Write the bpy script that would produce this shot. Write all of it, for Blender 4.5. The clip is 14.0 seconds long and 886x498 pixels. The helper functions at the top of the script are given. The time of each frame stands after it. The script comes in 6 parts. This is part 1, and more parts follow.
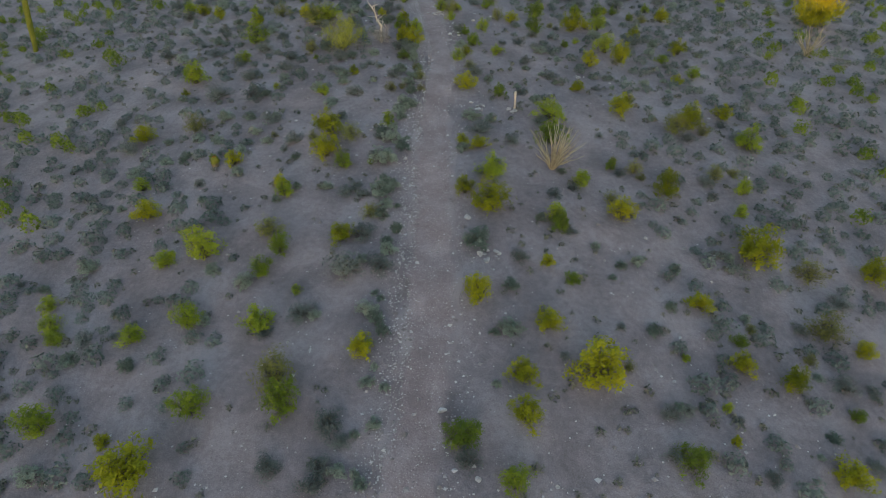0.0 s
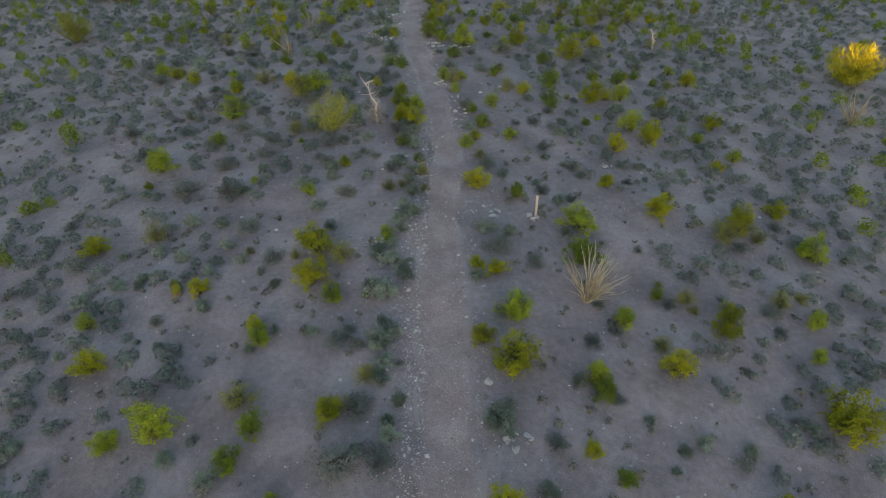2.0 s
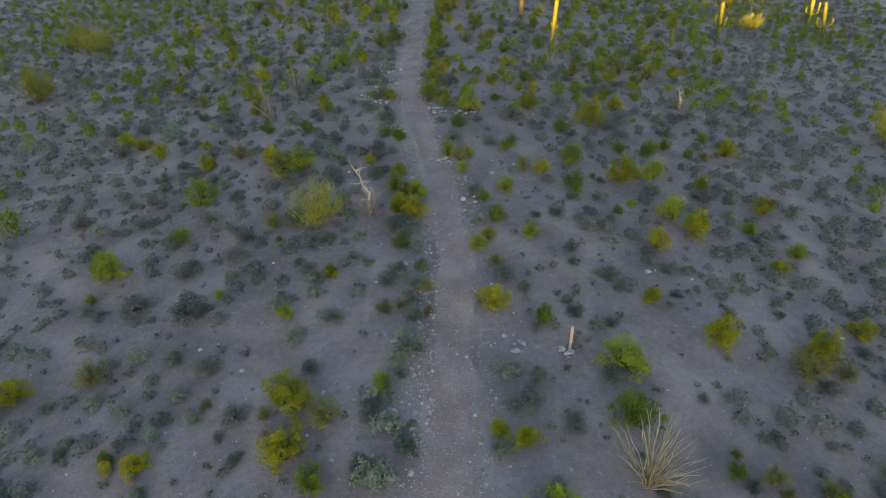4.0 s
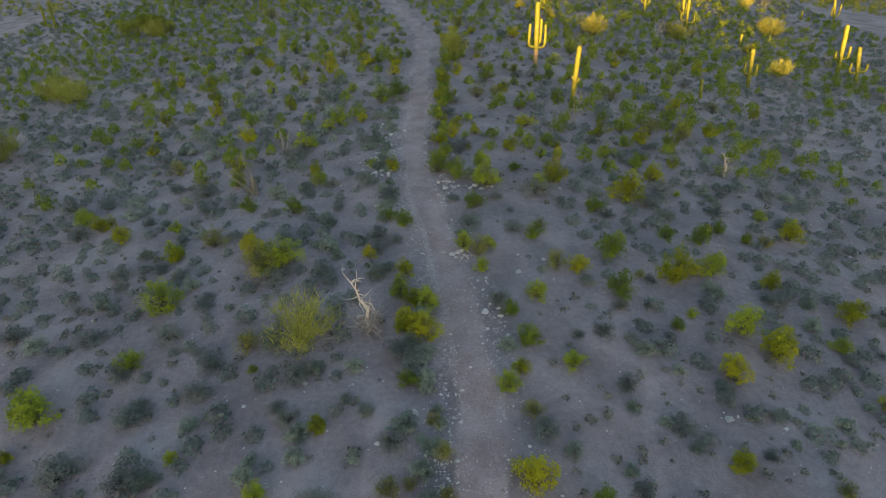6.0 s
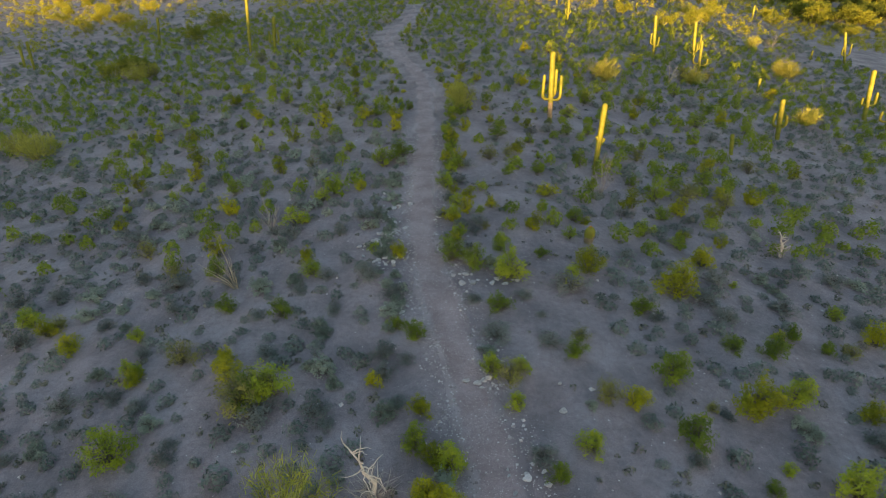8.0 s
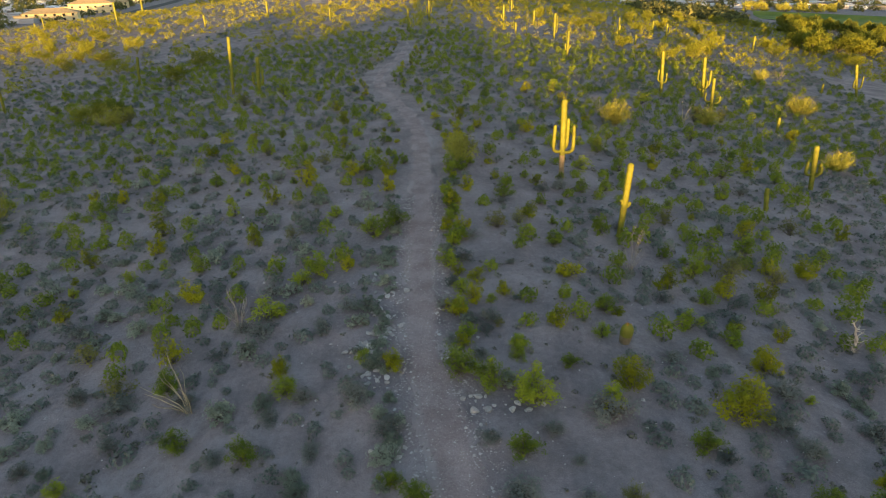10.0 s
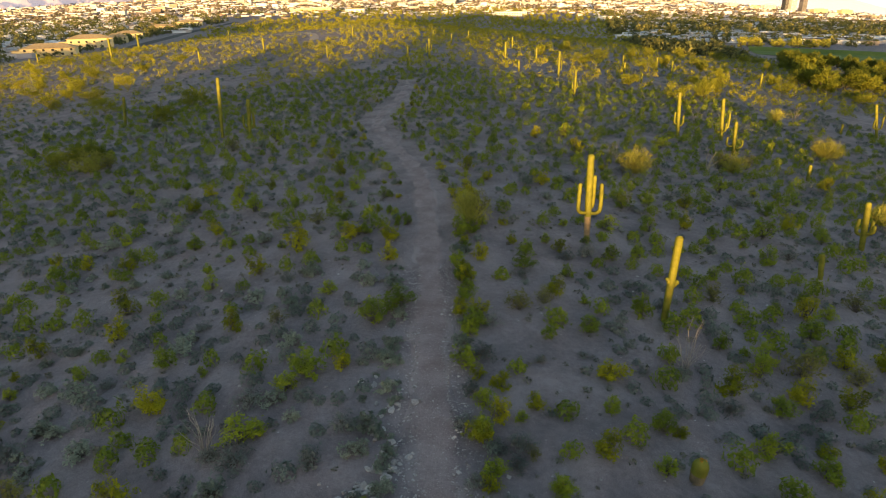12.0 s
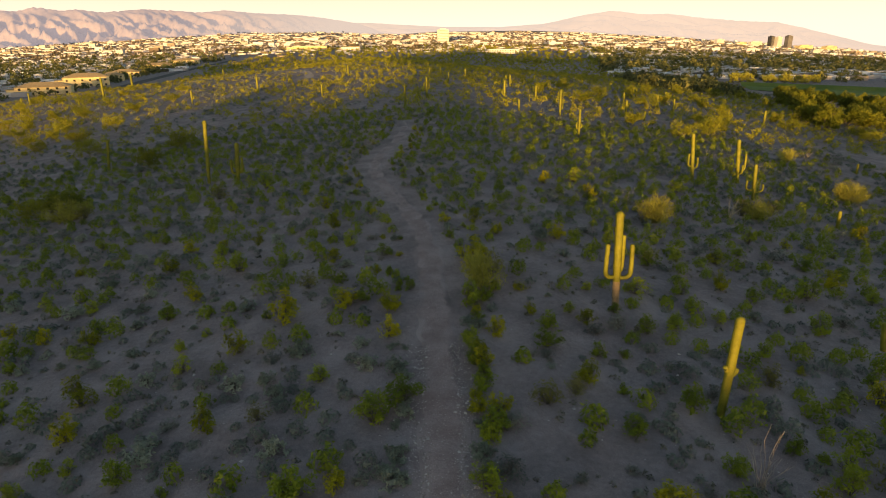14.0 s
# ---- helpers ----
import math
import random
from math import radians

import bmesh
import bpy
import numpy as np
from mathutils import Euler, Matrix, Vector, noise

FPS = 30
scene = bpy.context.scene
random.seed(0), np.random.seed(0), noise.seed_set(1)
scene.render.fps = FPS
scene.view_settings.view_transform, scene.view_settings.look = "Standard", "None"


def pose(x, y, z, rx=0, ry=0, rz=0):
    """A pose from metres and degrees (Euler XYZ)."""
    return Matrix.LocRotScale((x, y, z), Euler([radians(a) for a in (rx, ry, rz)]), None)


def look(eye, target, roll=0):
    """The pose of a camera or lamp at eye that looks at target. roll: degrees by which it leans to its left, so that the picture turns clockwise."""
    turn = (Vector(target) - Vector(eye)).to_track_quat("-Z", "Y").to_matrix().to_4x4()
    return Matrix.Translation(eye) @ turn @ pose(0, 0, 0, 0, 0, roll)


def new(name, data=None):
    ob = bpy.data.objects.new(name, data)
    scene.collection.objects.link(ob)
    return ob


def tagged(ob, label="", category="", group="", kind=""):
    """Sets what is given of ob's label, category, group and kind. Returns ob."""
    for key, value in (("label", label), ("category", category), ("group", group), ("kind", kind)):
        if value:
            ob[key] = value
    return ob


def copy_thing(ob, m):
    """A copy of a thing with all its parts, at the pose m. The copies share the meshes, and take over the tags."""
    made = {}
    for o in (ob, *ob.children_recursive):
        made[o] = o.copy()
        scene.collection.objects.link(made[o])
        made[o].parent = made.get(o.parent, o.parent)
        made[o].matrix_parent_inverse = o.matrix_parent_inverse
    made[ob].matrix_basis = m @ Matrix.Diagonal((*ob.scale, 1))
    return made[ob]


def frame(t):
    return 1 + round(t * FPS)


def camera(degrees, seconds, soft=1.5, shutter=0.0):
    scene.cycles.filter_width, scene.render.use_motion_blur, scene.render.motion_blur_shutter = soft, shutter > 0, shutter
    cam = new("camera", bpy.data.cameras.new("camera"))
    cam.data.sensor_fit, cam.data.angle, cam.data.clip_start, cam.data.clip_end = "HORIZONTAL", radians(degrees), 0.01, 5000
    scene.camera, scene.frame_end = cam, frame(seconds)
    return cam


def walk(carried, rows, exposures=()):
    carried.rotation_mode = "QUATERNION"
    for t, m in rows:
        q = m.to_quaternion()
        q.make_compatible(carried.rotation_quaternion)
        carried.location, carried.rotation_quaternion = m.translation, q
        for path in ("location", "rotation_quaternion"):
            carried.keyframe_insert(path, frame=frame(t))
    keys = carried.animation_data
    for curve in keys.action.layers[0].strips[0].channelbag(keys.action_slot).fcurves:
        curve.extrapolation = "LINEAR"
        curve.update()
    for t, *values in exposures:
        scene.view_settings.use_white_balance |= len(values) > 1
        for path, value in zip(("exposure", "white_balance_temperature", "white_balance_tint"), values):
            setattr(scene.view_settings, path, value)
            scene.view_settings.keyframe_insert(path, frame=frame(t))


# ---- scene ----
import collections
cam = camera(72.21, 14.0, soft=0.95)
# seconds, eye in metres, yaw, pitch and roll in degrees
ROWS = [
    (0.0, 0.000, 0.000, 13.333, 0.00, -36.76, -0.06),
    (0.5, -0.172, 1.741, 13.600, -0.10, -36.43, 0.07),
    (1.0, -0.373, 3.449, 13.934, -0.37, -36.29, 0.16),
    (1.5, -0.520, 5.025, 14.187, -0.62, -35.89, 0.13),
    (2.0, -0.616, 6.562, 14.400, -0.82, -35.43, -0.00),
    (2.5, -0.701, 8.179, 14.548, -0.91, -35.01, -0.19),
    (3.0, -0.807, 9.743, 14.607, -1.06, -34.41, -0.17),
    (5.5, -1.178, 17.449, 14.482, -1.29, -30.93, -0.45),
    (6.0, -1.395, 18.941, 14.546, -1.33, -30.33, -0.34),
    (6.5, -1.640, 20.383, 14.653, -1.44, -29.76, -0.23),
    (7.0, -1.897, 21.832, 14.721, -1.65, -29.11, -0.13),
    (7.5, -2.064, 23.195, 14.801, -1.89, -28.43, -0.12),
    (8.0, -2.184, 24.533, 14.932, -2.16, -27.81, -0.23),
    (10.5, -2.333, 31.569, 15.220, -2.81, -24.76, -0.78),
    (11.0, -2.450, 32.922, 15.260, -2.89, -24.08, -0.74),
    (11.5, -2.562, 34.212, 15.302, -2.99, -23.32, -0.72),
    (12.0, -2.665, 35.417, 15.332, -3.12, -22.54, -0.69),
    (12.5, -2.757, 36.573, 15.306, -3.22, -21.69, -0.70),
    (13.0, -2.868, 37.704, 15.318, -3.37, -20.88, -0.73),
    (13.5, -2.946, 38.718, 15.340, -3.52, -20.16, -0.76),
    (14.0, -3.012, 39.832, 15.409, -3.66, -19.41, -0.89),
    ]
EXPOSURES = [(0.0, 2.88, 6350, 9), (3.0, 2.84, 6300, 9), (5.5, 2.83, 6150, 9), (8.0, 2.82, 6150, 9), (10.5, 2.57, 6350, 9), (12.0, 2.24, 6450, 9), (14.0, 1.64, 6700, 9)]
walk(cam, [(t, pose(x, y, z, 90 + pitch, 0, yaw) @ pose(0, 0, 0, 0, 0, roll)) for t, x, y, z, yaw, pitch, roll in ROWS], EXPOSURES)

# ---- sky and sun ----
SUN_HEIGHT, SUN_TURN = 1.2, 8.5          # degrees above the horizon; light goes to +y, drifting to +x
world = bpy.data.worlds.new("sky")
scene.world = world
world.use_nodes = True
wn = world.node_tree.nodes
sky = wn.new("ShaderNodeTexSky")
sky.sky_type, sky.sun_disc = "NISHITA", False
sky.sun_elevation, sky.sun_rotation = radians(SUN_HEIGHT), radians(180 + SUN_TURN)
sky.altitude, sky.air_density, sky.dust_density, sky.ozone_density = 700, 1.0, 1.2, 1.2
wn["Background"].inputs["Strength"].default_value = 0.15
wl = world.node_tree.links
# pale dust haze that thickens towards the horizon all round
way = wn.new("ShaderNodeTexCoord")
split = wn.new("ShaderNodeSeparateXYZ")
wl.new(way.outputs["Generated"], split.inputs[0])
low = wn.new("ShaderNodeMapRange")
low.interpolation_type = "SMOOTHERSTEP"
low.inputs["From Min"].default_value, low.inputs["From Max"].default_value = 0.2, -0.02
wl.new(split.outputs["Z"], low.inputs["Value"])
haze = wn.new("ShaderNodeMix")
haze.data_type = "RGBA"
wl.new(low.outputs[0], haze.inputs["Factor"])
wl.new(sky.outputs[0], haze.inputs["A"])
haze.inputs["B"].default_value = (2.8, 2.32, 1.86, 1)
wl.new(haze.outputs["Result"], wn["Background"].inputs["Color"])
sun = new("sun", bpy.data.lights.new("sun", "SUN"))
sun.data.energy, sun.data.angle, sun.data.color = 2.7, radians(0.6), (1.0, 0.57, 0.18)
a = radians(SUN_TURN)
sun.matrix_world = look((0, 0, 60), (math.sin(a), math.cos(a), 60 - math.tan(radians(SUN_HEIGHT))))

# ---- materials ----
def material(name, colours, scale=4.0, rough=0.85, bump=0.3, bump_scale=None, object_shift=0.0, detail=6.0, island=False, through_light=0.0, coord="Object", speck=None, grain=0.0):
    """A mottled surface: noise at two scales between the colours, fine relief, and a shift from object to object or piece to piece."""
    m = bpy.data.materials.new(name)
    m.use_nodes = True
    n, l = m.node_tree.nodes, m.node_tree.links
    b = n["Principled BSDF"]
    b.inputs["Roughness"].default_value = rough
    b.inputs["Specular IOR Level"].default_value = 0.25
    tc = n.new("ShaderNodeTexCoord")
    big = n.new("ShaderNodeTexNoise")
    big.inputs["Scale"].default_value, big.inputs["Detail"].default_value = scale, detail
    small = n.new("ShaderNodeTexNoise")
    small.inputs["Scale"].default_value, small.inputs["Detail"].default_value = scale * 9.7, 4
    for t in (big, small):
        l.new(tc.outputs[coord], t.inputs["Vector"])
    mix = n.new("ShaderNodeMath")
    mix.operation = "MULTIPLY_ADD"
    l.new(small.outputs["Fac"], mix.inputs[0])
    mix.inputs[1].default_value = 0.45
    l.new(big.outputs["Fac"], mix.inputs[2])
    last = mix.outputs[0]
    off = n.new("ShaderNodeMath")
    off.operation = "ADD"
    l.new(last, off.inputs[0])
    off.inputs[1].default_value = -0.22
    last = off.outputs[0]
    if object_shift or island:
        src = n.new("ShaderNodeNewGeometry").outputs["Random Per Island"] if island else n.new("ShaderNodeObjectInfo").outputs["Random"]
        sh = n.new("ShaderNodeMath")
        sh.operation = "MULTIPLY_ADD"
        l.new(src, sh.inputs[0])
        sh.inputs[1].default_value = object_shift
        l.new(last, sh.inputs[2])
        off.inputs[1].default_value = -0.22 - object_shift / 2
        last = sh.outputs[0]
    if grain:
        fine = n.new("ShaderNodeTexNoise")
        fine.inputs["Scale"].default_value, fine.inputs["Detail"].default_value = 34, 3
        l.new(tc.outputs[coord], fine.inputs["Vector"])
        gr = n.new("ShaderNodeMath")
        gr.operation = "MULTIPLY_ADD"
        l.new(fine.outputs["Fac"], gr.inputs[0])
        gr.inputs[1].default_value = grain
        l.new(last, gr.inputs[2])
        off.inputs[1].default_value -= grain / 2
        last = gr.outputs[0]
    ramp = n.new("ShaderNodeValToRGB")
    e = ramp.color_ramp.elements
    while len(e) < len(colours):
        e.new(0.5)
    for i, c in enumerate(colours):
        e[i].position = 0.25 + 0.5 * i / max(1, len(colours) - 1)
        e[i].color = (*c, 1)
    l.new(last, ramp.inputs[0])
    colour = ramp.outputs[0]
    if speck:
        size, limit, tone = speck
        v = n.new("ShaderNodeTexVoronoi")
        v.inputs["Scale"].default_value = size
        l.new(tc.outputs[coord], v.inputs["Vector"])
        lt = n.new("ShaderNodeMath")
        lt.operation = "LESS_THAN"
        l.new(v.outputs["Distance"], lt.inputs[0])
        cut = n.new("ShaderNodeMath")
        cut.operation = "MULTIPLY"
        l.new(big.outputs["Fac"], cut.inputs[0])
        cut.inputs[1].default_value = limit
        l.new(cut.outputs[0], lt.inputs[1])
        mx = n.new("ShaderNodeMix")
        mx.data_type = "RGBA"
        l.new(lt.outputs[0], mx.inputs["Factor"])
        l.new(colour, mx.inputs["A"])
        mx.inputs["B"].default_value = (*tone, 1)
        colour = mx.outputs["Result"]
    l.new(colour, b.inputs["Base Color"])
    if bump:
        bt = n.new("ShaderNodeTexNoise")
        bt.inputs["Scale"].default_value, bt.inputs["Detail"].default_value = bump_scale or scale * 6, 5
        l.new(tc.outputs[coord], bt.inputs["Vector"])
        bp = n.new("ShaderNodeBump")
        bp.inputs["Strength"].default_value, bp.inputs["Distance"].default_value = bump, 0.05
        l.new(bt.outputs["Fac"], bp.inputs["Height"])
        l.new(bp.outputs[0], b.inputs["Normal"])
    if through_light:
        tr = n.new("ShaderNodeBsdfTranslucent")
        l.new(colour, tr.inputs["Color"])
        ms = n.new("ShaderNodeMixShader")
        ms.inputs[0].default_value = through_light
        l.new(b.outputs[0], ms.inputs[1])
        l.new(tr.outputs[0], ms.inputs[2])
        l.new(ms.outputs[0], n["Material Output"].inputs["Surface"])
    return m


SOIL_TONES = [(0.163, 0.137, 0.138), (0.248, 0.207, 0.208), (0.343, 0.291, 0.288)]
SOIL = material("desert_soil", SOIL_TONES, 0.5, 0.95, 0.8, 7, detail=9.0, speck=(16.0, 0.24, (0.42, 0.37, 0.35)), grain=0.9)
PATH = material("packed_trail", [(0.225, 0.177, 0.174), (0.3, 0.239, 0.234), (0.385, 0.312, 0.305)], 0.9, 0.95, 0.7, 16, detail=9.0, speck=(13.0, 0.34, (0.48, 0.43, 0.4)), grain=0.8)


def wear_edges(m):
    """The packed dirt gives way to soil in ragged patches towards the edges of the trail."""
    n, l = m.node_tree.nodes, m.node_tree.links
    b = n["Principled BSDF"]
    packed = b.inputs["Base Color"].links[0].from_socket
    worn, tc = n.new("ShaderNodeAttribute"), n.new("ShaderNodeTexCoord")
    worn.attribute_name = "worn"
    patch, grain = n.new("ShaderNodeTexNoise"), n.new("ShaderNodeTexNoise")
    patch.inputs["Scale"].default_value, patch.inputs["Detail"].default_value = 1.3, 8
    grain.inputs["Scale"].default_value, grain.inputs["Detail"].default_value = 0.5, 9
    for t in (patch, grain):
        l.new(tc.outputs["Object"], t.inputs["Vector"])
    soil = n.new("ShaderNodeValToRGB")
    e = soil.color_ramp.elements
    e.new(0.5)
    for k, c in enumerate(SOIL_TONES):
        e[k].position, e[k].color = 0.32 + 0.16 * k, (*[1.05 * q for q in c], 1)
    l.new(grain.outputs["Fac"], soil.inputs[0])
    add = n.new("ShaderNodeMath")
    add.operation = "ADD"
    l.new(worn.outputs["Fac"], add.inputs[0])
    l.new(patch.outputs["Fac"], add.inputs[1])
    step = n.new("ShaderNodeMapRange")
    step.interpolation_type = "SMOOTHSTEP"
    step.inputs["From Min"].default_value, step.inputs["From Max"].default_value = 0.78, 1.12
    l.new(add.outputs[0], step.inputs["Value"])
    mx = n.new("ShaderNodeMix")
    mx.data_type = "RGBA"
    l.new(step.outputs[0], mx.inputs["Factor"])
    l.new(soil.outputs[0], mx.inputs["A"])
    l.new(packed, mx.inputs["B"])
    l.new(mx.outputs["Result"], b.inputs["Base Color"])


wear_edges(PATH)
STONE = material("pale_stone", [(0.4, 0.365, 0.345), (0.56, 0.52, 0.495), (0.7, 0.66, 0.635)], 5, 0.9, 0.9, 14, 0.5)
GRAVEL = material("gravel", [(0.22, 0.19, 0.18), (0.38, 0.335, 0.32), (0.56, 0.52, 0.495)], 3, 0.9, 0.3, 20, 0.7, island=True)
LEAF = material("yellow_green_leaf", [(0.115, 0.16, 0.013), (0.23, 0.288, 0.019), (0.36, 0.4, 0.025)], 2.6, 0.6, 0, None, 0.5, through_light=0.3)
GREY_LEAF = material("grey_green_leaf", [(0.13, 0.156, 0.118), (0.24, 0.276, 0.21), (0.345, 0.377, 0.29)], 3, 0.75, 0, None, 0.45, through_light=0.2)
DARK_LEAF = material("dull_dark_leaf", [(0.09, 0.104, 0.095), (0.165, 0.18, 0.157), (0.245, 0.255, 0.213)], 3, 0.8, 0, None, 0.35, through_light=0.15)
PALE_LEAF = material("pale_yellow_twig", [(0.13, 0.128, 0.035), (0.215, 0.21, 0.05), (0.31, 0.295, 0.07)], 3, 0.7, 0, None, 0.35, through_light=0.25)
TWIG = material("brown_twig", [(0.06, 0.053, 0.042), (0.11, 0.1, 0.08), (0.17, 0.155, 0.125)], 6, 0.85, 0.2)
DRY = material("bleached_wood", [(0.4, 0.33, 0.25), (0.57, 0.485, 0.39), (0.7, 0.61, 0.5)], 5, 0.8, 0.4, 25)
CANE = material("dry_cane", [(0.26, 0.21, 0.14), (0.42, 0.35, 0.23), (0.56, 0.48, 0.32)], 5, 0.8, 0.2, None, 0.3)
CACTUS = material("cactus_skin", [(0.115, 0.122, 0.014), (0.19, 0.194, 0.022), (0.268, 0.26, 0.032)], 2.5, 0.6, 0.25, 18, 0.2)
CORK = material("corky_cactus_base", [(0.16, 0.13, 0.08), (0.27, 0.21, 0.13), (0.36, 0.28, 0.18)], 4, 0.85, 0.5, 20)
FAR_LEAF = material("far_leaf", [(0.098, 0.138, 0.016), (0.188, 0.24, 0.022), (0.3, 0.343, 0.028)], 0.5, 0.7, 0, None, 0.3, island=True, through_light=0.25)
FAR_GREY = material("far_grey_leaf", [(0.1, 0.122, 0.102), (0.175, 0.2, 0.168), (0.258, 0.282, 0.23)], 0.5, 0.8, 0, None, 0.35, island=True, through_light=0.2)

BRIGHT_LEAF = material("bright_leaf", [(0.14, 0.16, 0.004), (0.285, 0.287, 0.006), (0.42, 0.39, 0.009)], 2.6, 0.6, 0, None, 0.45, through_light=0.3)
PALE_TREE_LEAF = material("palo_verde_twig", [(0.195, 0.202, 0.034), (0.32, 0.322, 0.052), (0.435, 0.428, 0.075)], 1.2, 0.7, 0, None, 0.4, through_light=0.3)
# palo verde leaf brightened to gold, low sunlight put into the colour
GOLD_LEAF = material("sunlit_gold_leaf", [(0.2, 0.195, 0.01), (0.38, 0.355, 0.014), (0.53, 0.48, 0.02)], 1.2, 0.7, 0, None, 0.2, through_light=0.3)
TREE_LEAF = material("mesquite_leaf", [(0.06, 0.08, 0.009), (0.125, 0.15, 0.014), (0.21, 0.222, 0.02)], 0.6, 0.7, 0, None, 0.5, through_light=0.25)
FAR_TREE = material("valley_tree_leaf", [(0.07, 0.085, 0.03), (0.125, 0.135, 0.045), (0.2, 0.195, 0.065)], 0.05, 0.8, 0, None, 0.7, island=True, through_light=0.2)
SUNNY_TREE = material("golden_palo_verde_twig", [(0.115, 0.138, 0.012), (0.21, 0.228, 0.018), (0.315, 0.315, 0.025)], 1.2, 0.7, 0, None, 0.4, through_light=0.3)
BARK = material("green_bark", [(0.14, 0.14, 0.04), (0.2, 0.2, 0.06), (0.28, 0.27, 0.09)], 5, 0.85, 0.3)
GREY_CANE = material("grey_cane", [(0.2, 0.175, 0.15), (0.31, 0.275, 0.24), (0.43, 0.385, 0.34)], 5, 0.85, 0.2)
FLOWER = material("orange_bud", [(0.3, 0.12, 0.01), (0.5, 0.22, 0.02), (0.6, 0.32, 0.03)], 12, 0.6, 0)
POST = material("weathered_post", [(0.45, 0.36, 0.27), (0.6, 0.5, 0.39), (0.72, 0.62, 0.5)], 6, 0.8, 0.4, 40)
ASPHALT = material("asphalt", [(0.045, 0.045, 0.047), (0.07, 0.068, 0.066), (0.10, 0.097, 0.093)], 0.4, 0.9, 0.2)
STUCCO = material("cream_stucco", [(0.66, 0.55, 0.3), (0.75, 0.64, 0.36), (0.82, 0.72, 0.43)], 0.6, 0.9, 0.2)
TILE = material("clay_tile", [(0.36, 0.27, 0.14), (0.46, 0.35, 0.19), (0.55, 0.43, 0.25)], 0.8, 0.85, 0.3)
WHITE = material("white_paint", [(0.66, 0.64, 0.6), (0.75, 0.73, 0.69), (0.8, 0.79, 0.76)], 0.3, 0.8, 0.1)
GLASS = material("dark_window", [(0.02, 0.025, 0.03), (0.04, 0.045, 0.05), (0.06, 0.065, 0.07)], 0.5, 0.15, 0)
LAWN = material("mown_grass", [(0.07, 0.12, 0.012), (0.11, 0.17, 0.018), (0.17, 0.21, 0.025)], 0.06, 0.9, 0.3, 4)
PALE_WALL = material("pale_walls", [(0.5, 0.48, 0.47), (0.7, 0.7, 0.71), (0.8, 0.82, 0.84)], 0.01, 0.9, 0, None, 0.9, island=True)
BROWN_WALL = material("brown_walls", [(0.12, 0.1, 0.09), (0.24, 0.19, 0.15), (0.42, 0.35, 0.28)], 0.01, 0.9, 0, None, 0.9, island=True)
MOUNTAIN = material("mountain_rock_with_haze", [(0.18, 0.152, 0.15), (0.26, 0.217, 0.212), (0.34, 0.285, 0.278)], 0.004, 0.95, 0.5, 0.02, coord="Object")
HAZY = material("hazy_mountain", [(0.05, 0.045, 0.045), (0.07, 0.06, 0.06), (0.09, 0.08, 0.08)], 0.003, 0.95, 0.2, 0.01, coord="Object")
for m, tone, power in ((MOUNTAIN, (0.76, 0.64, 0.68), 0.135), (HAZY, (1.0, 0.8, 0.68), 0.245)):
    # haze in front of the far ranges, painted as a faint glow of the rock
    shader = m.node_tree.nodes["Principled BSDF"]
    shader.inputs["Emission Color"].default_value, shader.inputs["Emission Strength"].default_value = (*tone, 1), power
# the painted haze glow thickens eastward until the range is lost in it
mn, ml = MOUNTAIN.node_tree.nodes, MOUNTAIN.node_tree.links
where, east, haze_share, haze_glow, pall = mn.new("ShaderNodeTexCoord"), mn.new("ShaderNodeSeparateXYZ"), mn.new("ShaderNodeMapRange"), mn.new("ShaderNodeEmission"), mn.new("ShaderNodeMixShader")
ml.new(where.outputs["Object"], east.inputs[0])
ml.new(east.outputs["X"], haze_share.inputs["Value"])
haze_share.inputs["From Min"].default_value, haze_share.inputs["From Max"].default_value, haze_share.inputs["To Max"].default_value = -1500, -450, 0.97
haze_glow.inputs["Color"].default_value, haze_glow.inputs["Strength"].default_value = (1.0, 0.8, 0.68, 1), 0.26
ml.new(haze_share.outputs[0], pall.inputs[0])
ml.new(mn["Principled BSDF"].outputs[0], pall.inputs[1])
ml.new(haze_glow.outputs[0], pall.inputs[2])
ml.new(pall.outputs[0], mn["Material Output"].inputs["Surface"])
TUFT = material("dry_tuft", [(0.1, 0.105, 0.08), (0.17, 0.17, 0.13), (0.25, 0.235, 0.17)], 0.5, 0.85, 0, None, 0.7, island=True, through_light=0.15)
PALE_PATH = material("pale_trail", [(0.33, 0.27, 0.23), (0.42, 0.35, 0.3), (0.5, 0.43, 0.37)], 0.3, 0.95, 0.3)
PALE_GLASS = material("pale_window", [(0.2, 0.19, 0.18), (0.26, 0.25, 0.24), (0.32, 0.31, 0.3)], 0.1, 0.3, 0)
# leaf colour paled towards pinkish brown, painting in the haze over the far town
TOWN_TREE = material("hazed_town_tree", [(0.11, 0.1, 0.07), (0.19, 0.165, 0.12), (0.27, 0.23, 0.165)], 0.05, 0.85, 0, None, 0.7, island=True, through_light=0.2)
# lighter golden copy of the far leaf, with the low sunlight put into its colour
SUNLIT_SHRUB = material("sunlit_green_shrub", [(0.15, 0.165, 0.02), (0.285, 0.285, 0.027), (0.43, 0.4, 0.036)], 0.3, 0.75, 0, None, 0.4, island=True, through_light=0.3)
GLASS_WALL = material("dark_glass_wall", [(0.03, 0.035, 0.045), (0.05, 0.055, 0.07), (0.08, 0.085, 0.1)], 0.05, 0.3, 0)
GREY_WALL = material("grey_concrete", [(0.1, 0.1, 0.12), (0.14, 0.14, 0.16), (0.19, 0.19, 0.21)], 0.05, 0.85, 0.1)


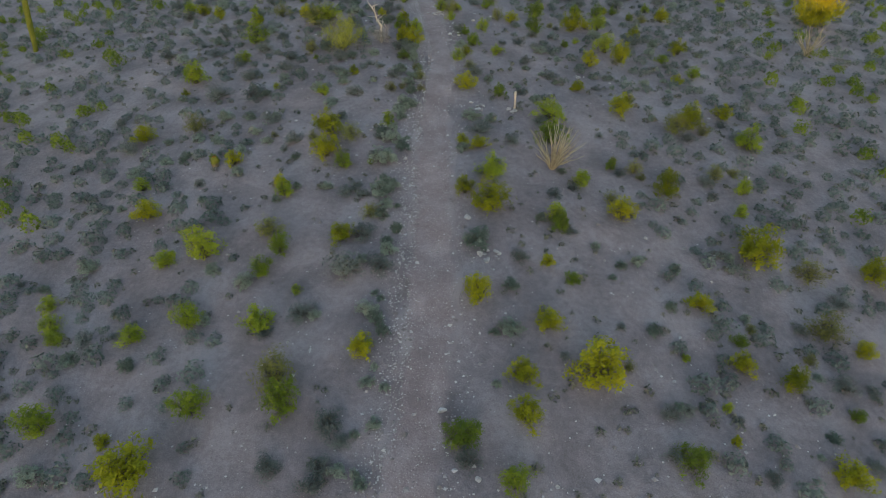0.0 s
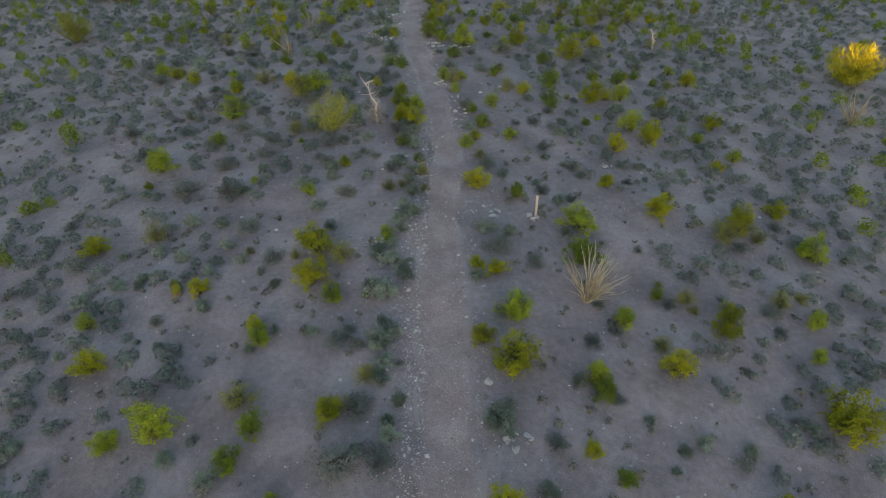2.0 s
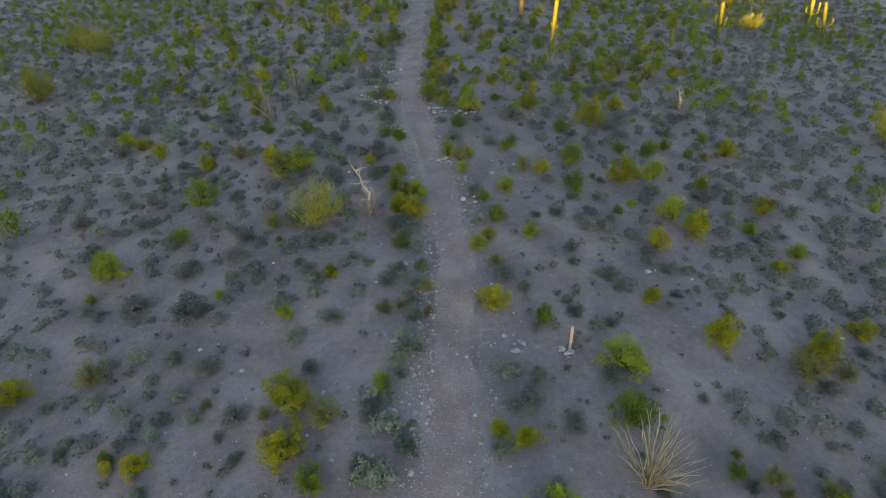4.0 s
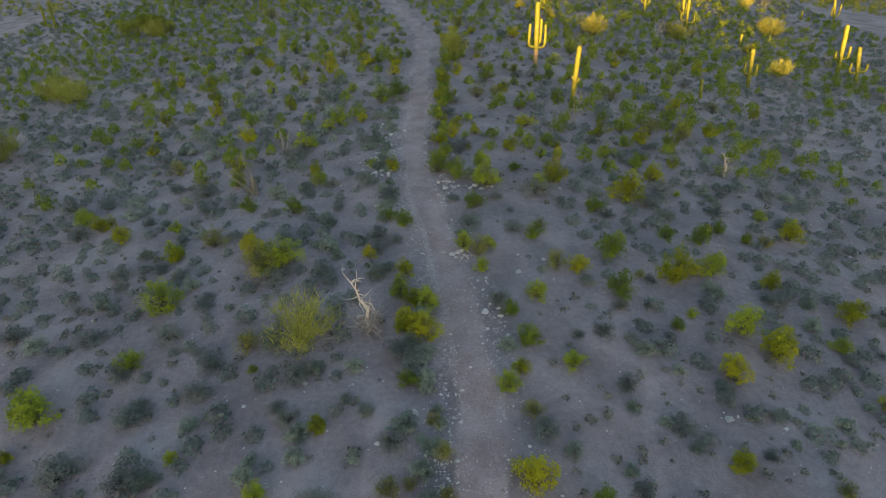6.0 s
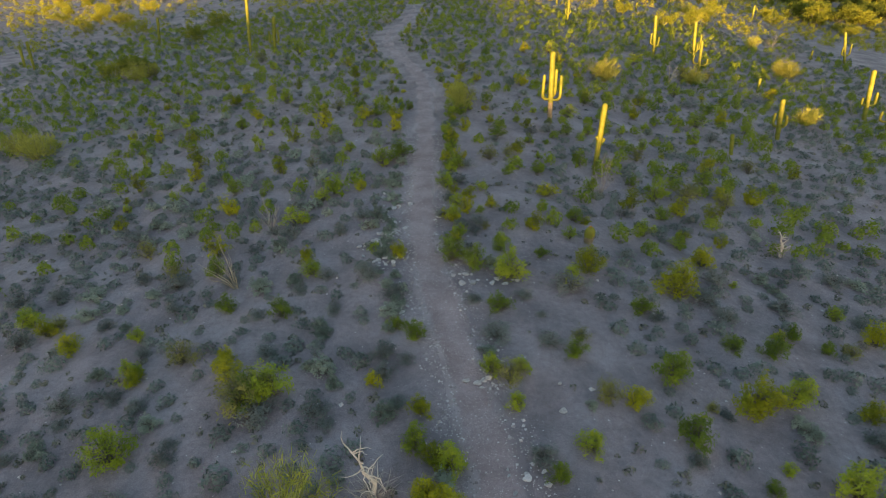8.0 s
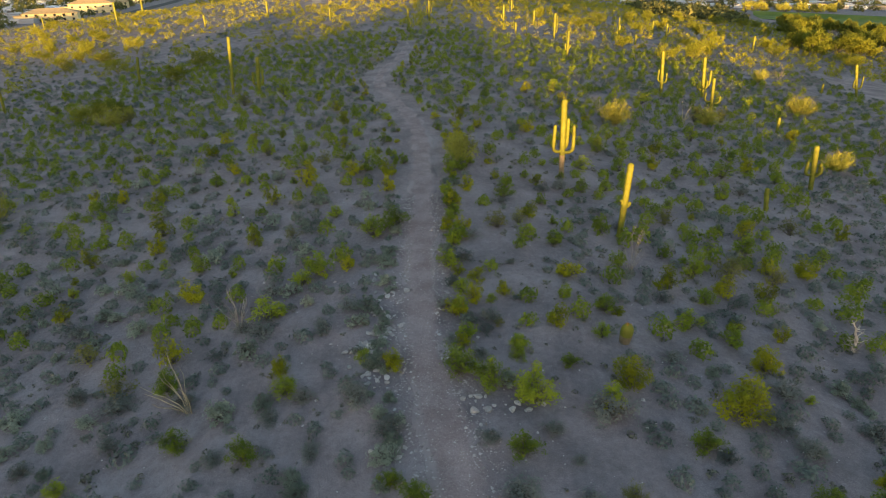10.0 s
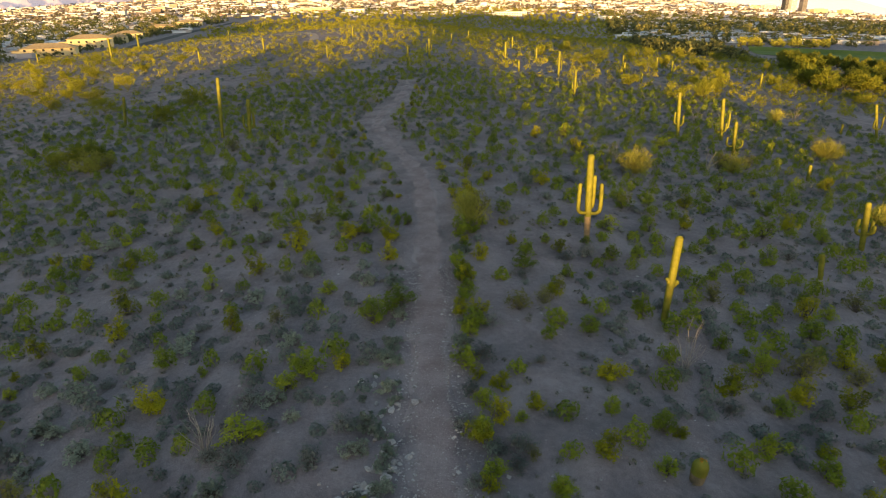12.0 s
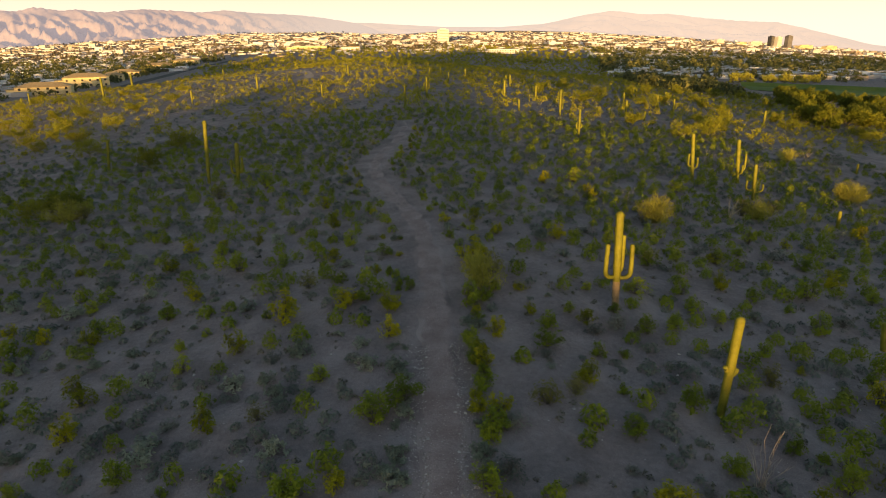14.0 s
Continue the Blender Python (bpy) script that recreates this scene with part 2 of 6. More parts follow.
# ---- the lie of the land ----
def smooth01(a):
    a = np.clip(a, 0.0, 1.0)
    return a * a * (3 - 2 * a)
CREST_Y = (-60, 0, 15, 30, 50, 75, 110, 160, 240, 300, 420, 600)
CREST_Z = (-3.4, -2.7, -0.2, 1.9, 2.8, 3.8, 5.2, 6.8, 7.9, 6.6, -2.0, -14.0)
# rise of the plain to the foothills, by bearing
FOOT_TURN = (-60, -37, -30, -23, -15, -7, -3, 0, 3, 10, 15, 24, 32, 40, 60)
FOOT_Z = (40, 55, 70, 82, 93, 85, 62, 48, 60, 72, 70, 45, 14, -14, -14)
# unseen hill behind the start, its profile shaped for the shadow along the ridge
HILL_X = (-300, -140, -92, -76, -62, -52, -45, -37, -28, -21, -15, -7, 0, 6, 30, 80, 300)
HILL_Z = (0.5, 2.3, 6.5, 12.0, 10.4, 10.8, 13.6, 14.2, 10.5, 8.2, 7.5, 8.4, 4.3, 5.0, 4.6, -0.8, -5.5)


def ground_z(x, y):
    """Height of the ground: a rounded ridge, the valley plain round it and an unseen hill behind the start."""
    x, y = np.asarray(x, float), np.asarray(y, float)
    crest = sum(np.interp(y + d, CREST_Y, CREST_Z) for d in (-10, -5, 0, 5, 10)) / 5
    axis = x + 15 * smooth01((y - 150) / 150)
    fall = np.sqrt(axis * axis + 16) - 4
    ridge = crest - fall * (0.16 - 0.02 * np.clip(y, 0, 300) / 100)
    r = np.sqrt(x * x + y * y)
    plain = -5.5 - 34 * (1 - np.exp(-r / 1600)) - 0.026 * np.maximum(np.abs(x) - 150, 0) + 1.2 * np.sin(x / 95 + 1) * np.sin(y / 130)
    bearing = np.degrees(np.arctan2(x, np.maximum(y, 1.0)))
    plain = plain + np.interp(bearing, FOOT_TURN, FOOT_Z) * (np.clip(r - 700, 0, 4200) / 3300) ** 1.2 * smooth01(y / 400)
    z = 0.5 * (ridge + plain + np.sqrt((ridge - plain) ** 2 + 4))
    hill = sum(np.interp(x + d, HILL_X, HILL_Z) for d in (-4, -2, 0, 2, 4)) / 5
    hill = hill - 0.09 * np.clip(-135 - y, 0, 220)
    z = z + (hill - z) * smooth01((-25 - y) / 95) * smooth01((np.abs(y) + 900 - np.abs(x)) / 600)
    rough = 0.06 * np.sin(x / 2.1 + 0.6 * np.sin(y / 3.7)) * np.sin(y / 2.6 + 0.8 * np.sin(x / 4.3)) + 0.05 * np.sin(x * 1.3 + y * 0.7) * np.sin(y * 1.1 - x * 0.4)
    return z + rough * smooth01((330 - y) / 100)


# ---- helpers for building ----
def mesh_of(name, verts, faces, mats, smooth=False):
    me = bpy.data.meshes.new(name)
    me.from_pydata([tuple(v) for v in verts], [], [tuple(f) for f in faces])
    for m in (mats if isinstance(mats, (list, tuple)) else [mats]):
        me.materials.append(m)
    if smooth:
        me.polygons.foreach_set("use_smooth", [True] * len(me.polygons))
    return me


def part(name, data, parent=None, label="", at=None):
    """Links mesh data as one object, under parent where given."""
    ob = new(name, data)
    if parent:
        ob.parent = parent
    if at:
        ob.location = at
    if label:
        tagged(ob, label)
    return ob


def place(x, y, turn=0.0, size=(1, 1, 1), sink=0.03):
    size = (size, size, size) if isinstance(size, (int, float)) else size
    return Matrix.LocRotScale((x, y, float(ground_z(x, y)) - sink), Euler((0, 0, turn)), size)


class Shape:
    """Vertices and faces gathered for one mesh."""

    def __init__(self):
        self.v, self.f = [], []

    def tube(self, points, radii, sides=5, cap=True):
        base = len(self.v)
        pts = [Vector(p) for p in points]
        for i, p in enumerate(pts):
            d = (pts[min(i + 1, len(pts) - 1)] - pts[max(i - 1, 0)]).normalized()
            s = d.cross(Vector((0.31, 0.95, 0.11))).normalized()
            u = s.cross(d)
            for k in range(sides):
                t = 2 * math.pi * k / sides
                self.v.append(p + (s * math.cos(t) + u * math.sin(t)) * radii[i])
        for i in range(len(pts) - 1):
            for k in range(sides):
                a, b = base + i * sides + k, base + i * sides + (k + 1) % sides
                self.f.append((a, b, b + sides, a + sides))
        if cap:
            self.f.append(tuple(base + (len(pts) - 1) * sides + k for k in range(sides)))

    def leaf(self, p, size, rng, along=None, slim=0.36):
        """A pointed leaf; along: the way that its length tends to."""
        s = Vector((rng.gauss(0, 1), rng.gauss(0, 1), rng.gauss(0, 1)))
        s = (s + along * 2.2 if along else s).normalized()
        u = s.cross(Vector((rng.gauss(0, 1), rng.gauss(0, 1), rng.gauss(0, 1)))).normalized()
        a = len(self.v)
        w = size * slim * rng.uniform(0.75, 1.25)
        self.v += [p - s * size * 0.5 - u * w, p - s * size * 0.4 + u * w, p + s * size * 0.6]
        self.f.append((a, a + 1, a + 2))

    def blade(self, a, b, w):
        """A thin twig from a to b, as a three-sided spike."""
        d = (b - a).normalized()
        s = d.cross(Vector((0.31, 0.95, 0.11)))
        u = s.cross(d)
        n = len(self.v)
        self.v += [a + s * w, a - s * w * 0.5 + u * w * 0.87, a - s * w * 0.5 - u * w * 0.87, b]
        self.f += [(n, n + 1, n + 3), (n + 1, n + 2, n + 3), (n + 2, n, n + 3)]

    def spray(self, p, size, rng, out, slim=0.36):
        """A small leaf whose face tends to look outwards."""
        n = (out + Vector((rng.gauss(0, 0.5), rng.gauss(0, 0.5), rng.gauss(0, 0.5)))).normalized()
        s = n.cross(Vector((rng.gauss(0, 1), rng.gauss(0, 1), rng.gauss(0, 1)))).normalized()
        u = n.cross(s)
        a = len(self.v)
        w = size * slim * rng.uniform(0.75, 1.25)
        self.v += [p - s * size * 0.5 - u * w, p - s * size * 0.4 + u * w, p + s * size * 0.6]
        self.f.append((a, a + 1, a + 2))

    def box(self, lo, hi):
        a = len(self.v)
        self.v += [Vector((x, y, z)) for z in (lo[2], hi[2]) for y in (lo[1], hi[1]) for x in (lo[0], hi[0])]
        self.f += [(a, a + 2, a + 3, a + 1), (a + 4, a + 5, a + 7, a + 6), (a, a + 1, a + 5, a + 4), (a + 2, a + 6, a + 7, a + 3), (a, a + 4, a + 6, a + 2), (a + 1, a + 3, a + 7, a + 5)]

    def mesh(self, name, mats, smooth=False):
        return mesh_of(name, self.v, self.f, mats, smooth)

# ---- the ground, the trail ----
def stations(lo, hi, start, step, grow):
    """Coordinates that lie step apart near start and further apart away from it."""
    up, down, s, x = [start], [], step, start
    while x < hi:
        x += s
        up.append(min(x, hi))
        s = s if x < start + 26 else s * grow
    s, x = step, start
    while x > lo:
        x -= s
        down.append(max(x, lo))
        s = s if x > start - 26 else s * grow
    return np.array(down[::-1] + up)


def build_ground():
    xs = stations(-4700, 4700, 0.0, 0.55, 1.07)
    ys = np.concatenate([stations(-1500, 8, 8.0, 0.5, 1.09)[:-1], np.arange(8, 80, 0.55), np.array([80 * 1.018 ** i for i in range(232)])])
    ys = ys[ys < 4850]
    gx, gy = np.meshgrid(xs, ys)
    gz = ground_z(gx, gy)
    v = np.stack([gx, gy, gz], -1).reshape(-1, 3)
    nx, ny = len(xs), len(ys)
    i = (np.arange(ny - 1)[:, None] * nx + np.arange(nx - 1)[None]).reshape(-1)
    f = np.stack([i, i + 1, i + nx + 1, i + nx], -1)
    me = mesh_of("ground", v.tolist(), f.tolist(), SOIL, True)
    return tagged(new("ground", me), "grey-brown stony desert soil of a rounded ridge", "ground", kind="structure")


TRAIL_LINE = [(-1.6, 2), (-1.1, 6), (-0.9, 8.8), (-0.55, 11.5), (-0.4, 14.5), (-0.4, 18), (-0.45, 22), (-0.4, 27), (-0.1, 30), (-0.1, 33), (-0.35, 36), (-0.75, 38.5), (-1.05, 41), (-1.75, 45),
              (-2.2, 48.5), (-2.2, 53), (-1.95, 59), (-1.75, 66), (-1.75, 72), (-2.05, 76.5), (-2.95, 81), (-4.15, 86), (-5.2, 90.5), (-5.65, 94), (-5.5, 97), (-4.85, 100), (-3.7, 104.5), (-2.75, 111), (-2.6, 116), (-4.6, 126), (-10, 141), (-17, 157)]


def trail_x(y):
    t = np.array(TRAIL_LINE)
    return sum(np.interp(y + d, t[:, 1], t[:, 0]) for d in (-1.2, -0.6, 0, 0.6, 1.2)) / 5


def trail_half(y):
    return np.interp(y, (5, 25, 36, 60, 75, 95), (0.78, 0.76, 0.64, 0.64, 0.6, 0.5)) + 0.08 * np.sin(y * 0.9) + 0.05 * np.sin(y * 2.7 + 1)


def build_trail(name, centre, half, lo, hi, step):
    ys = np.arange(lo, hi, step)
    cx, hw = centre(ys), half(ys) * np.clip((hi + 2 - ys) / 12, 0.25, 1)
    across = np.array([-1.35, -1.2, -0.9, -0.5, 0.0, 0.5, 0.9, 1.2, 1.35])
    lift = np.array([-0.07, -0.01, 0.004, -0.008, 0.0, -0.008, 0.004, -0.01, -0.07])
    wear = [0.0, 0.0, 0.42, 0.8, 1.0, 0.8, 0.42, 0.0, 0.0]
    slope = np.gradient(cx, ys)
    n = np.sqrt(1 + slope ** 2)
    rng = np.random.default_rng(4)
    v = []
    for i, y in enumerate(ys):
        for a, d in zip(across, lift):
            s = a * hw[i] + 0.05 * math.sin(y * 3.1 + a * 2) + rng.normal(0, 0.012)
            x2, y2 = cx[i] + s / n[i], y - s * slope[i] / n[i]
            v.append((x2, y2, float(ground_z(x2, y2)) + 0.02 + d))
    k = len(across)
    f = [(i * k + j, i * k + j + 1, i * k + k + j + 1, i * k + k + j) for i in range(len(ys) - 1) for j in range(k - 1)]
    me = mesh_of(name, v, f, PATH, True)
    me.attributes.new("worn", "FLOAT", "POINT").data.foreach_set("value", wear * len(ys))
    return tagged(new(name, me), "narrow footpath of packed pale dirt along the ridge", "trail", kind="structure")


build_ground()
build_trail("trail", trail_x, trail_half, 2.5, 117.5, 0.3)

# ---- saguaros ----
def ribbed(shape, points, radii, ribs, depth=0.13):
    """A fluted column along the points."""
    base, sides = len(shape.v), ribs * 2
    pts = [Vector(p) for p in points]
    for i, p in enumerate(pts):
        d = (pts[min(i + 1, len(pts) - 1)] - pts[max(i - 1, 0)]).normalized()
        s = d.cross(Vector((0.2, 0.97, 0.1))).normalized()
        u = s.cross(d)
        for k in range(sides):
            t = 2 * math.pi * k / sides
            r = radii[i] * (1 + depth * (0.5 if k % 2 else -1))
            shape.v.append(p + (s * math.cos(t) + u * math.sin(t)) * r)
    for i in range(len(pts) - 1):
        for k in range(sides):
            a, b = base + i * sides + k, base + i * sides + (k + 1) % sides
            shape.f.append((a, b, b + sides, a + sides))
    shape.f.append(tuple(base + (len(pts) - 1) * sides + k for k in range(sides)))


def column(name, points, radius, ribs):
    """Points are smoothed into a rounded column with a domed tip."""
    pts = [Vector(p) for p in points]
    fine = []
    for i in range(len(pts) - 1):
        for k in range(4):
            a = k / 4
            p0, p1, p2, p3 = pts[max(i - 1, 0)], pts[i], pts[i + 1], pts[min(i + 2, len(pts) - 1)]
            fine.append(0.5 * ((2 * p1) + (p2 - p0) * a + (2 * p0 - 5 * p1 + 4 * p2 - p3) * a * a + (3 * p1 - p0 - 3 * p2 + p3) * a ** 3))
    d = (pts[-1] - pts[-2]).normalized()
    tip = pts[-1] - d * radius * 0.9
    fine = [p for p in fine if (p - pts[-1]).dot(d) < -radius * 0.95]
    n = len(fine)
    radii = [radius * (0.86 + 0.14 * min(1, i / (0.45 * n)) + 0.02 * math.sin(i * 1.7)) for i in range(n)]
    for q in (0.0, 0.35, 0.65, 0.85, 0.97):
        fine.append(tip + d * radius * 0.95 * q)
        radii.append(radius * math.sqrt(max(0.0, 1 - q * q)))
    s = Shape()
    ribbed(s, fine, radii, ribs)
    return s.mesh(name, [CACTUS, CORK], True)


def saguaro(x, y, height, radius=0.2, arms=(), lean=(0, 0), ribs=12, label="", cork=0.0):
    """Arms: (turn in degrees, height of the joint, reach, height of the tip)."""
    root = tagged(new("saguaro"), label or "yellow-green ribbed saguaro cactus standing among shrubs", "cactus", "saguaros on the ridge")
    root.location = (x, y, float(ground_z(x, y)) - 0.05)
    radius *= 0.86
    lx, ly = lean
    trunk = column("trunk", [(lx * k, ly * k, height * k) for k in (0, 0.25, 0.5, 0.75, 1)], radius, ribs)
    if cork:
        for p in trunk.polygons:
            if p.center.z < cork * (0.8 + 0.4 * noise.noise(p.center * 4)):
                p.material_index = 1
    part("trunk", trunk, root)
    for turn, joint, reach, tip in arms:
        c, s = math.cos(radians(turn)), math.sin(radians(turn))
        k = joint / height
        o = Vector((lx * k, ly * k, joint))
        pts = [o + Vector((c * reach * q, s * reach * q, h)) for q, h in ((0.2, 0.0), (0.62, 0.0), (0.93, 0.14), (1.0, 0.42 * min(1, tip - joint)), (0.98, (tip - joint) * 0.7), (0.95, tip - joint))]
        part("arm", column("arm", pts, radius * 0.6, max(8, ribs - 3)), root)
    return root


saguaro(6.77, 65.5, 4.9, 0.2, [(188, 1.75, 0.58, 3.4), (-8, 1.7, 0.62, 3.35), (50, 1.9, 0.56, 3.65)], (-0.12, 0.05), 14, "tall saguaro cactus with three raised arms and a tan corky base", 1.7)
saguaro(7.89, 57.5, 3.95, 0.175, [(10, 1.72, 0.27, 1.95), (180, 1.9, 0.17, 2.1)], (0.13, -0.08), 14, "leaning saguaro cactus with two small arm buds")
saguaro(19.08, 63.6, 1.5, 0.15, (), (-0.15, 0.1), 12, "small armless young saguaro cactus")
saguaro(25.2, 68.7, 3.15, 0.2, [(170, 1.1, 0.5, 2.1), (15, 1.0, 0.55, 1.9), (-60, 1.2, 0.5, 1.8)], (-0.22, 0.15), 12)
saguaro(39.2, 78.7, 4.6, 0.24, [(10, 1.4, 0.8, 2.6), (185, 1.5, 0.6, 2.2)], (-0.3, 0.24), 12)
saguaro(38.4, 74.4, 3.5, 0.2, [(0, 1.3, 0.8, 2.0), (180, 1.2, 0.8, 2.1)], (-0.5, 0.4), 12)
saguaro(-28.7, 42.7, 3.6, 0.2, (), (0.43, 0.28), 12, "slender armless saguaro cactus on the slope")
saguaro(-21.6, 98.2, 6.0, 0.2, (), (0.33, 0.1), 12, "very tall slender armless saguaro cactus")
saguaro(-18.4, 96.4, 3.8, 0.22, [(180, 1.0, 0.5, 2.3), (5, 1.1, 0.5, 2.5)], (0.29, 0.08), 12)
saguaro(-38.4, 114.7, 3.6, 0.2, (), (0.39, 0.18), 10)
saguaro(24.8, 95.7, 4.6, 0.2, [(180, 1.5, 0.45, 2.7), (10, 1.3, 0.5, 2.3)], (-0.32, 0.16), 12)
saguaro(29.9, 96.6, 4.4, 0.21, [(185, 1.0, 0.7, 1.7), (5, 1.3, 0.7, 3.0), (-70, 1.1, 0.5, 2.0)], (-0.33, 0.19), 12)
saguaro(28.0, 90.4, 3.3, 0.18, [(180, 1.0, 0.75, 1.9), (0, 0.8, 0.8, 1.5)], (-0.15, 0.09), 12)
saguaro(31.3, 83.8, 1.45, 0.16, (), (0, 0), 10, "small armless young saguaro cactus")
saguaro(57.4, 109.6, 4.3, 0.2, [(180, 1.3, 0.5, 2.4), (0, 1.2, 0.6, 2.8)], (-0.8, 0.5), 10)
saguaro(51.9, 108.9, 1.3, 0.15, (), (0, 0), 10, "small armless young saguaro cactus")
saguaro(62.9, 147.7, 2.9, 0.24, (), (0, 0), 10)
saguaro(46.2, 148.9, 3.0, 0.2, [(10, 1.2, 0.6, 2.2)], (0, 0), 10)
saguaro(20.8, 131.4, 3.9, 0.22, [(0, 1.0, 0.4, 2.6)], (0, 0), 10)
saguaro(18.8, 114.1, 3.4, 0.18, [(180, 1.0, 0.35, 1.8), (0, 1.1, 0.3, 1.6)], (0, 0), 10)
saguaro(14.4, 143.9, 3.3, 0.22, [(180, 1.0, 0.4, 1.7)], (0, 0), 10)
saguaro(20.2, 171.7, 2.6, 0.2, [(0, 0.9, 0.4, 1.7)], (0, 0), 10)
saguaro(1.1, 138.1, 3.2, 0.2, [(180, 1.2, 0.4, 2.4), (0, 1.3, 0.4, 2.2)], (0, 0), 10)
saguaro(-2.4, 129.4, 2.9, 0.18, (), (0, 0), 10)
saguaro(-35.5, 185.3, 3.6, 0.25, (), (0, 0), 10)
saguaro(-87, 222.9, 6.6, 0.35, (), (0, 0), 10)
saguaro(-49.3, 181.7, 2.9, 0.25, [(0, 1.0, 0.4, 1.8)], (0, 0), 10)
saguaro(34.3, 140.4, 2.6, 0.2, (), (0, 0), 10)
saguaro(35.8, 136.1, 1.7, 0.2, (), (0, 0), 10)
saguaro(47.0, 158.2, 2.6, 0.22, [(180, 1.0, 0.4, 1.7)], (0, 0), 10)
saguaro(38.0, 152.1, 2.9, 0.2, (), (0, 0), 10)
saguaro(20.6, 147.8, 2.6, 0.2, (), (0, 0), 10)
for x, y, h, r in ((-91.1, 216.7, 2.8, 0.24), (-123.4, 250.8, 3.9, 0.26), (-136, 268, 2.0, 0.25), (-93, 257.6, 5.6, 0.42), (-67, 274, 3.0, 0.28), (51.4, 181, 2.0, 0.26), (-15.6, 195, 2.7, 0.22), (12, 184, 2.3, 0.24), (14.7, 132.1, 1.8, 0.2), (3.8, 184, 1.5, 0.2), (7.1, 197, 1.5, 0.22),
                   (-17.5, 156.4, 2.3, 0.18), (6.9, 168.1, 2.0, 0.18), (-53, 108.8, 3.7, 0.2), (-56.2, 112.2, 2.9, 0.2)):
    saguaro(x, y, h, r, (), (0.05 if x < 0 else -0.04, 0.03), 10, "far armless saguaro cactus among shrubs")

# ---- shrubs ----
def shrub(name, seed, tips, leaves, leaf_size, height, spread, leaf_mat, label, clump=0.1, dome=1.0, slim=0.3):
    """One shrub about a metre wide: thin stems that fan from the base, and leaves in ragged sprays round their tips."""
    rng = random.Random(seed)
    root = tagged(new(name), label, "shrub", name.replace("_", " ") + "s on the ridge")
    stems, crown = Shape(), Shape()
    for i in range(tips):
        t = rng.uniform(0, 6.283)
        q = math.sqrt(rng.random())
        lop = 1 + 0.22 * math.sin(t * 2 + seed) + 0.18 * math.sin(t * 3 + seed * 2)
        r = spread * 0.88 * q * lop
        h = height * math.sqrt(max(0.06, 1 - dome * 0.9 * q * q)) * rng.uniform(0.55, 1.22)
        tip = Vector((math.cos(t) * r, math.sin(t) * r, h))
        mid = Vector((tip.x * 0.45 + rng.gauss(0, 0.03), tip.y * 0.45 + rng.gauss(0, 0.03), h * 0.5))
        foot = Vector((rng.gauss(0, 0.05), rng.gauss(0, 0.05), 0))
        stems.blade(foot, mid, 0.011)
        stems.blade(mid, tip, 0.007)
        for k in range(3):
            p = foot.lerp(mid, rng.uniform(0.5, 1))
            stems.blade(p, p.lerp(tip, rng.uniform(0.4, 0.9)) + Vector((rng.gauss(0, 0.09), rng.gauss(0, 0.09), rng.gauss(0, 0.05))), 0.006)
        out = Vector((tip.x / spread, tip.y / spread, 0.35 + 0.6 * h / height)).normalized()
        full = rng.uniform(0.5, 1.5)
        for k in range(int(leaves * full)):
            b = rng.random()
            p = tip.lerp(mid, 0.85 * b * b) + Vector((rng.gauss(0, clump), rng.gauss(0, clump), rng.gauss(0, clump * 0.9))) * (0.55 + b)
            p.z = max(p.z, 0.03)
            crown.spray(p, leaf_size * rng.uniform(0.7, 1.4), rng, out, slim)
    part("branchwork", stems.mesh("branchwork", TWIG), root)
    part("foliage", crown.mesh("foliage", leaf_mat), root)
    root.location = (0, -300 - seed * 3, -200)
    return root


def shrub_kinds(far):
    """The kinds of shrub; those far along the ridge have fewer and larger leaves."""
    a, c, z = (30, 0.7, 1.45) if far else (50, 1.0, 1.0)
    k = 100 if far else 0
    return {
        "green_shrub": [shrub("green_shrub", k + 10 + i, a, int(36 * c), 0.055 * z, 0.74, 0.5, LEAF, "yellow-green leafy creosote shrub on bare soil", 0.055, slim=0.25) for i in range(6)],
        "bright_shrub": [shrub("bright_shrub", k + 30 + i, a, int(38 * c), 0.056 * z, 0.76, 0.5, BRIGHT_LEAF, "bright yellow-green bushy shrub on bare soil", 0.055, slim=0.27) for i in range(6)],
        "grey_shrub": [shrub("grey_shrub", k + 50 + i, a, int(20 * c), 0.065 * z, 0.5, 0.5, GREY_LEAF, "low grey-green bursage shrub on bare soil", 0.05, slim=0.3) for i in range(5)],
        "dark_shrub": [shrub("dark_shrub", k + 70 + i, a, int(18 * c), 0.06 * z, 0.45, 0.5, DARK_LEAF, "low dark twiggy half-dead shrub on bare soil", 0.065, slim=0.22) for i in range(5)],
        "straw_shrub": [shrub("straw_shrub", k + 90 + i, a, int(22 * c), 0.065 * z, 0.75, 0.5, PALE_LEAF, "thin straw-yellow twiggy shrub on bare soil", 0.07, slim=0.16) for i in range(4)],
    }


KINDS, FAR_KINDS = shrub_kinds(False), shrub_kinds(True)
TALL = {"green_shrub": 1.0, "bright_shrub": 1.0, "grey_shrub": 0.95, "dark_shrub": 0.9, "straw_shrub": 1.0}
planting = random.Random(7)
started = set()


HELD = collections.defaultdict(list)


def hold(x, y, w):
    HELD[int(x // 3), int(y // 3)].append((x, y, w))


def is_free(x, y, w, close):
    """Whether a shrub of that width stands clear of those already planted."""
    i, j = int(x // 3), int(y // 3)
    return all((x - a) ** 2 + (y - b) ** 2 > (close * (w + c)) ** 2 for di in (-1, 0, 1) for dj in (-1, 0, 1) for a, b, c in HELD[i + di, j + dj])


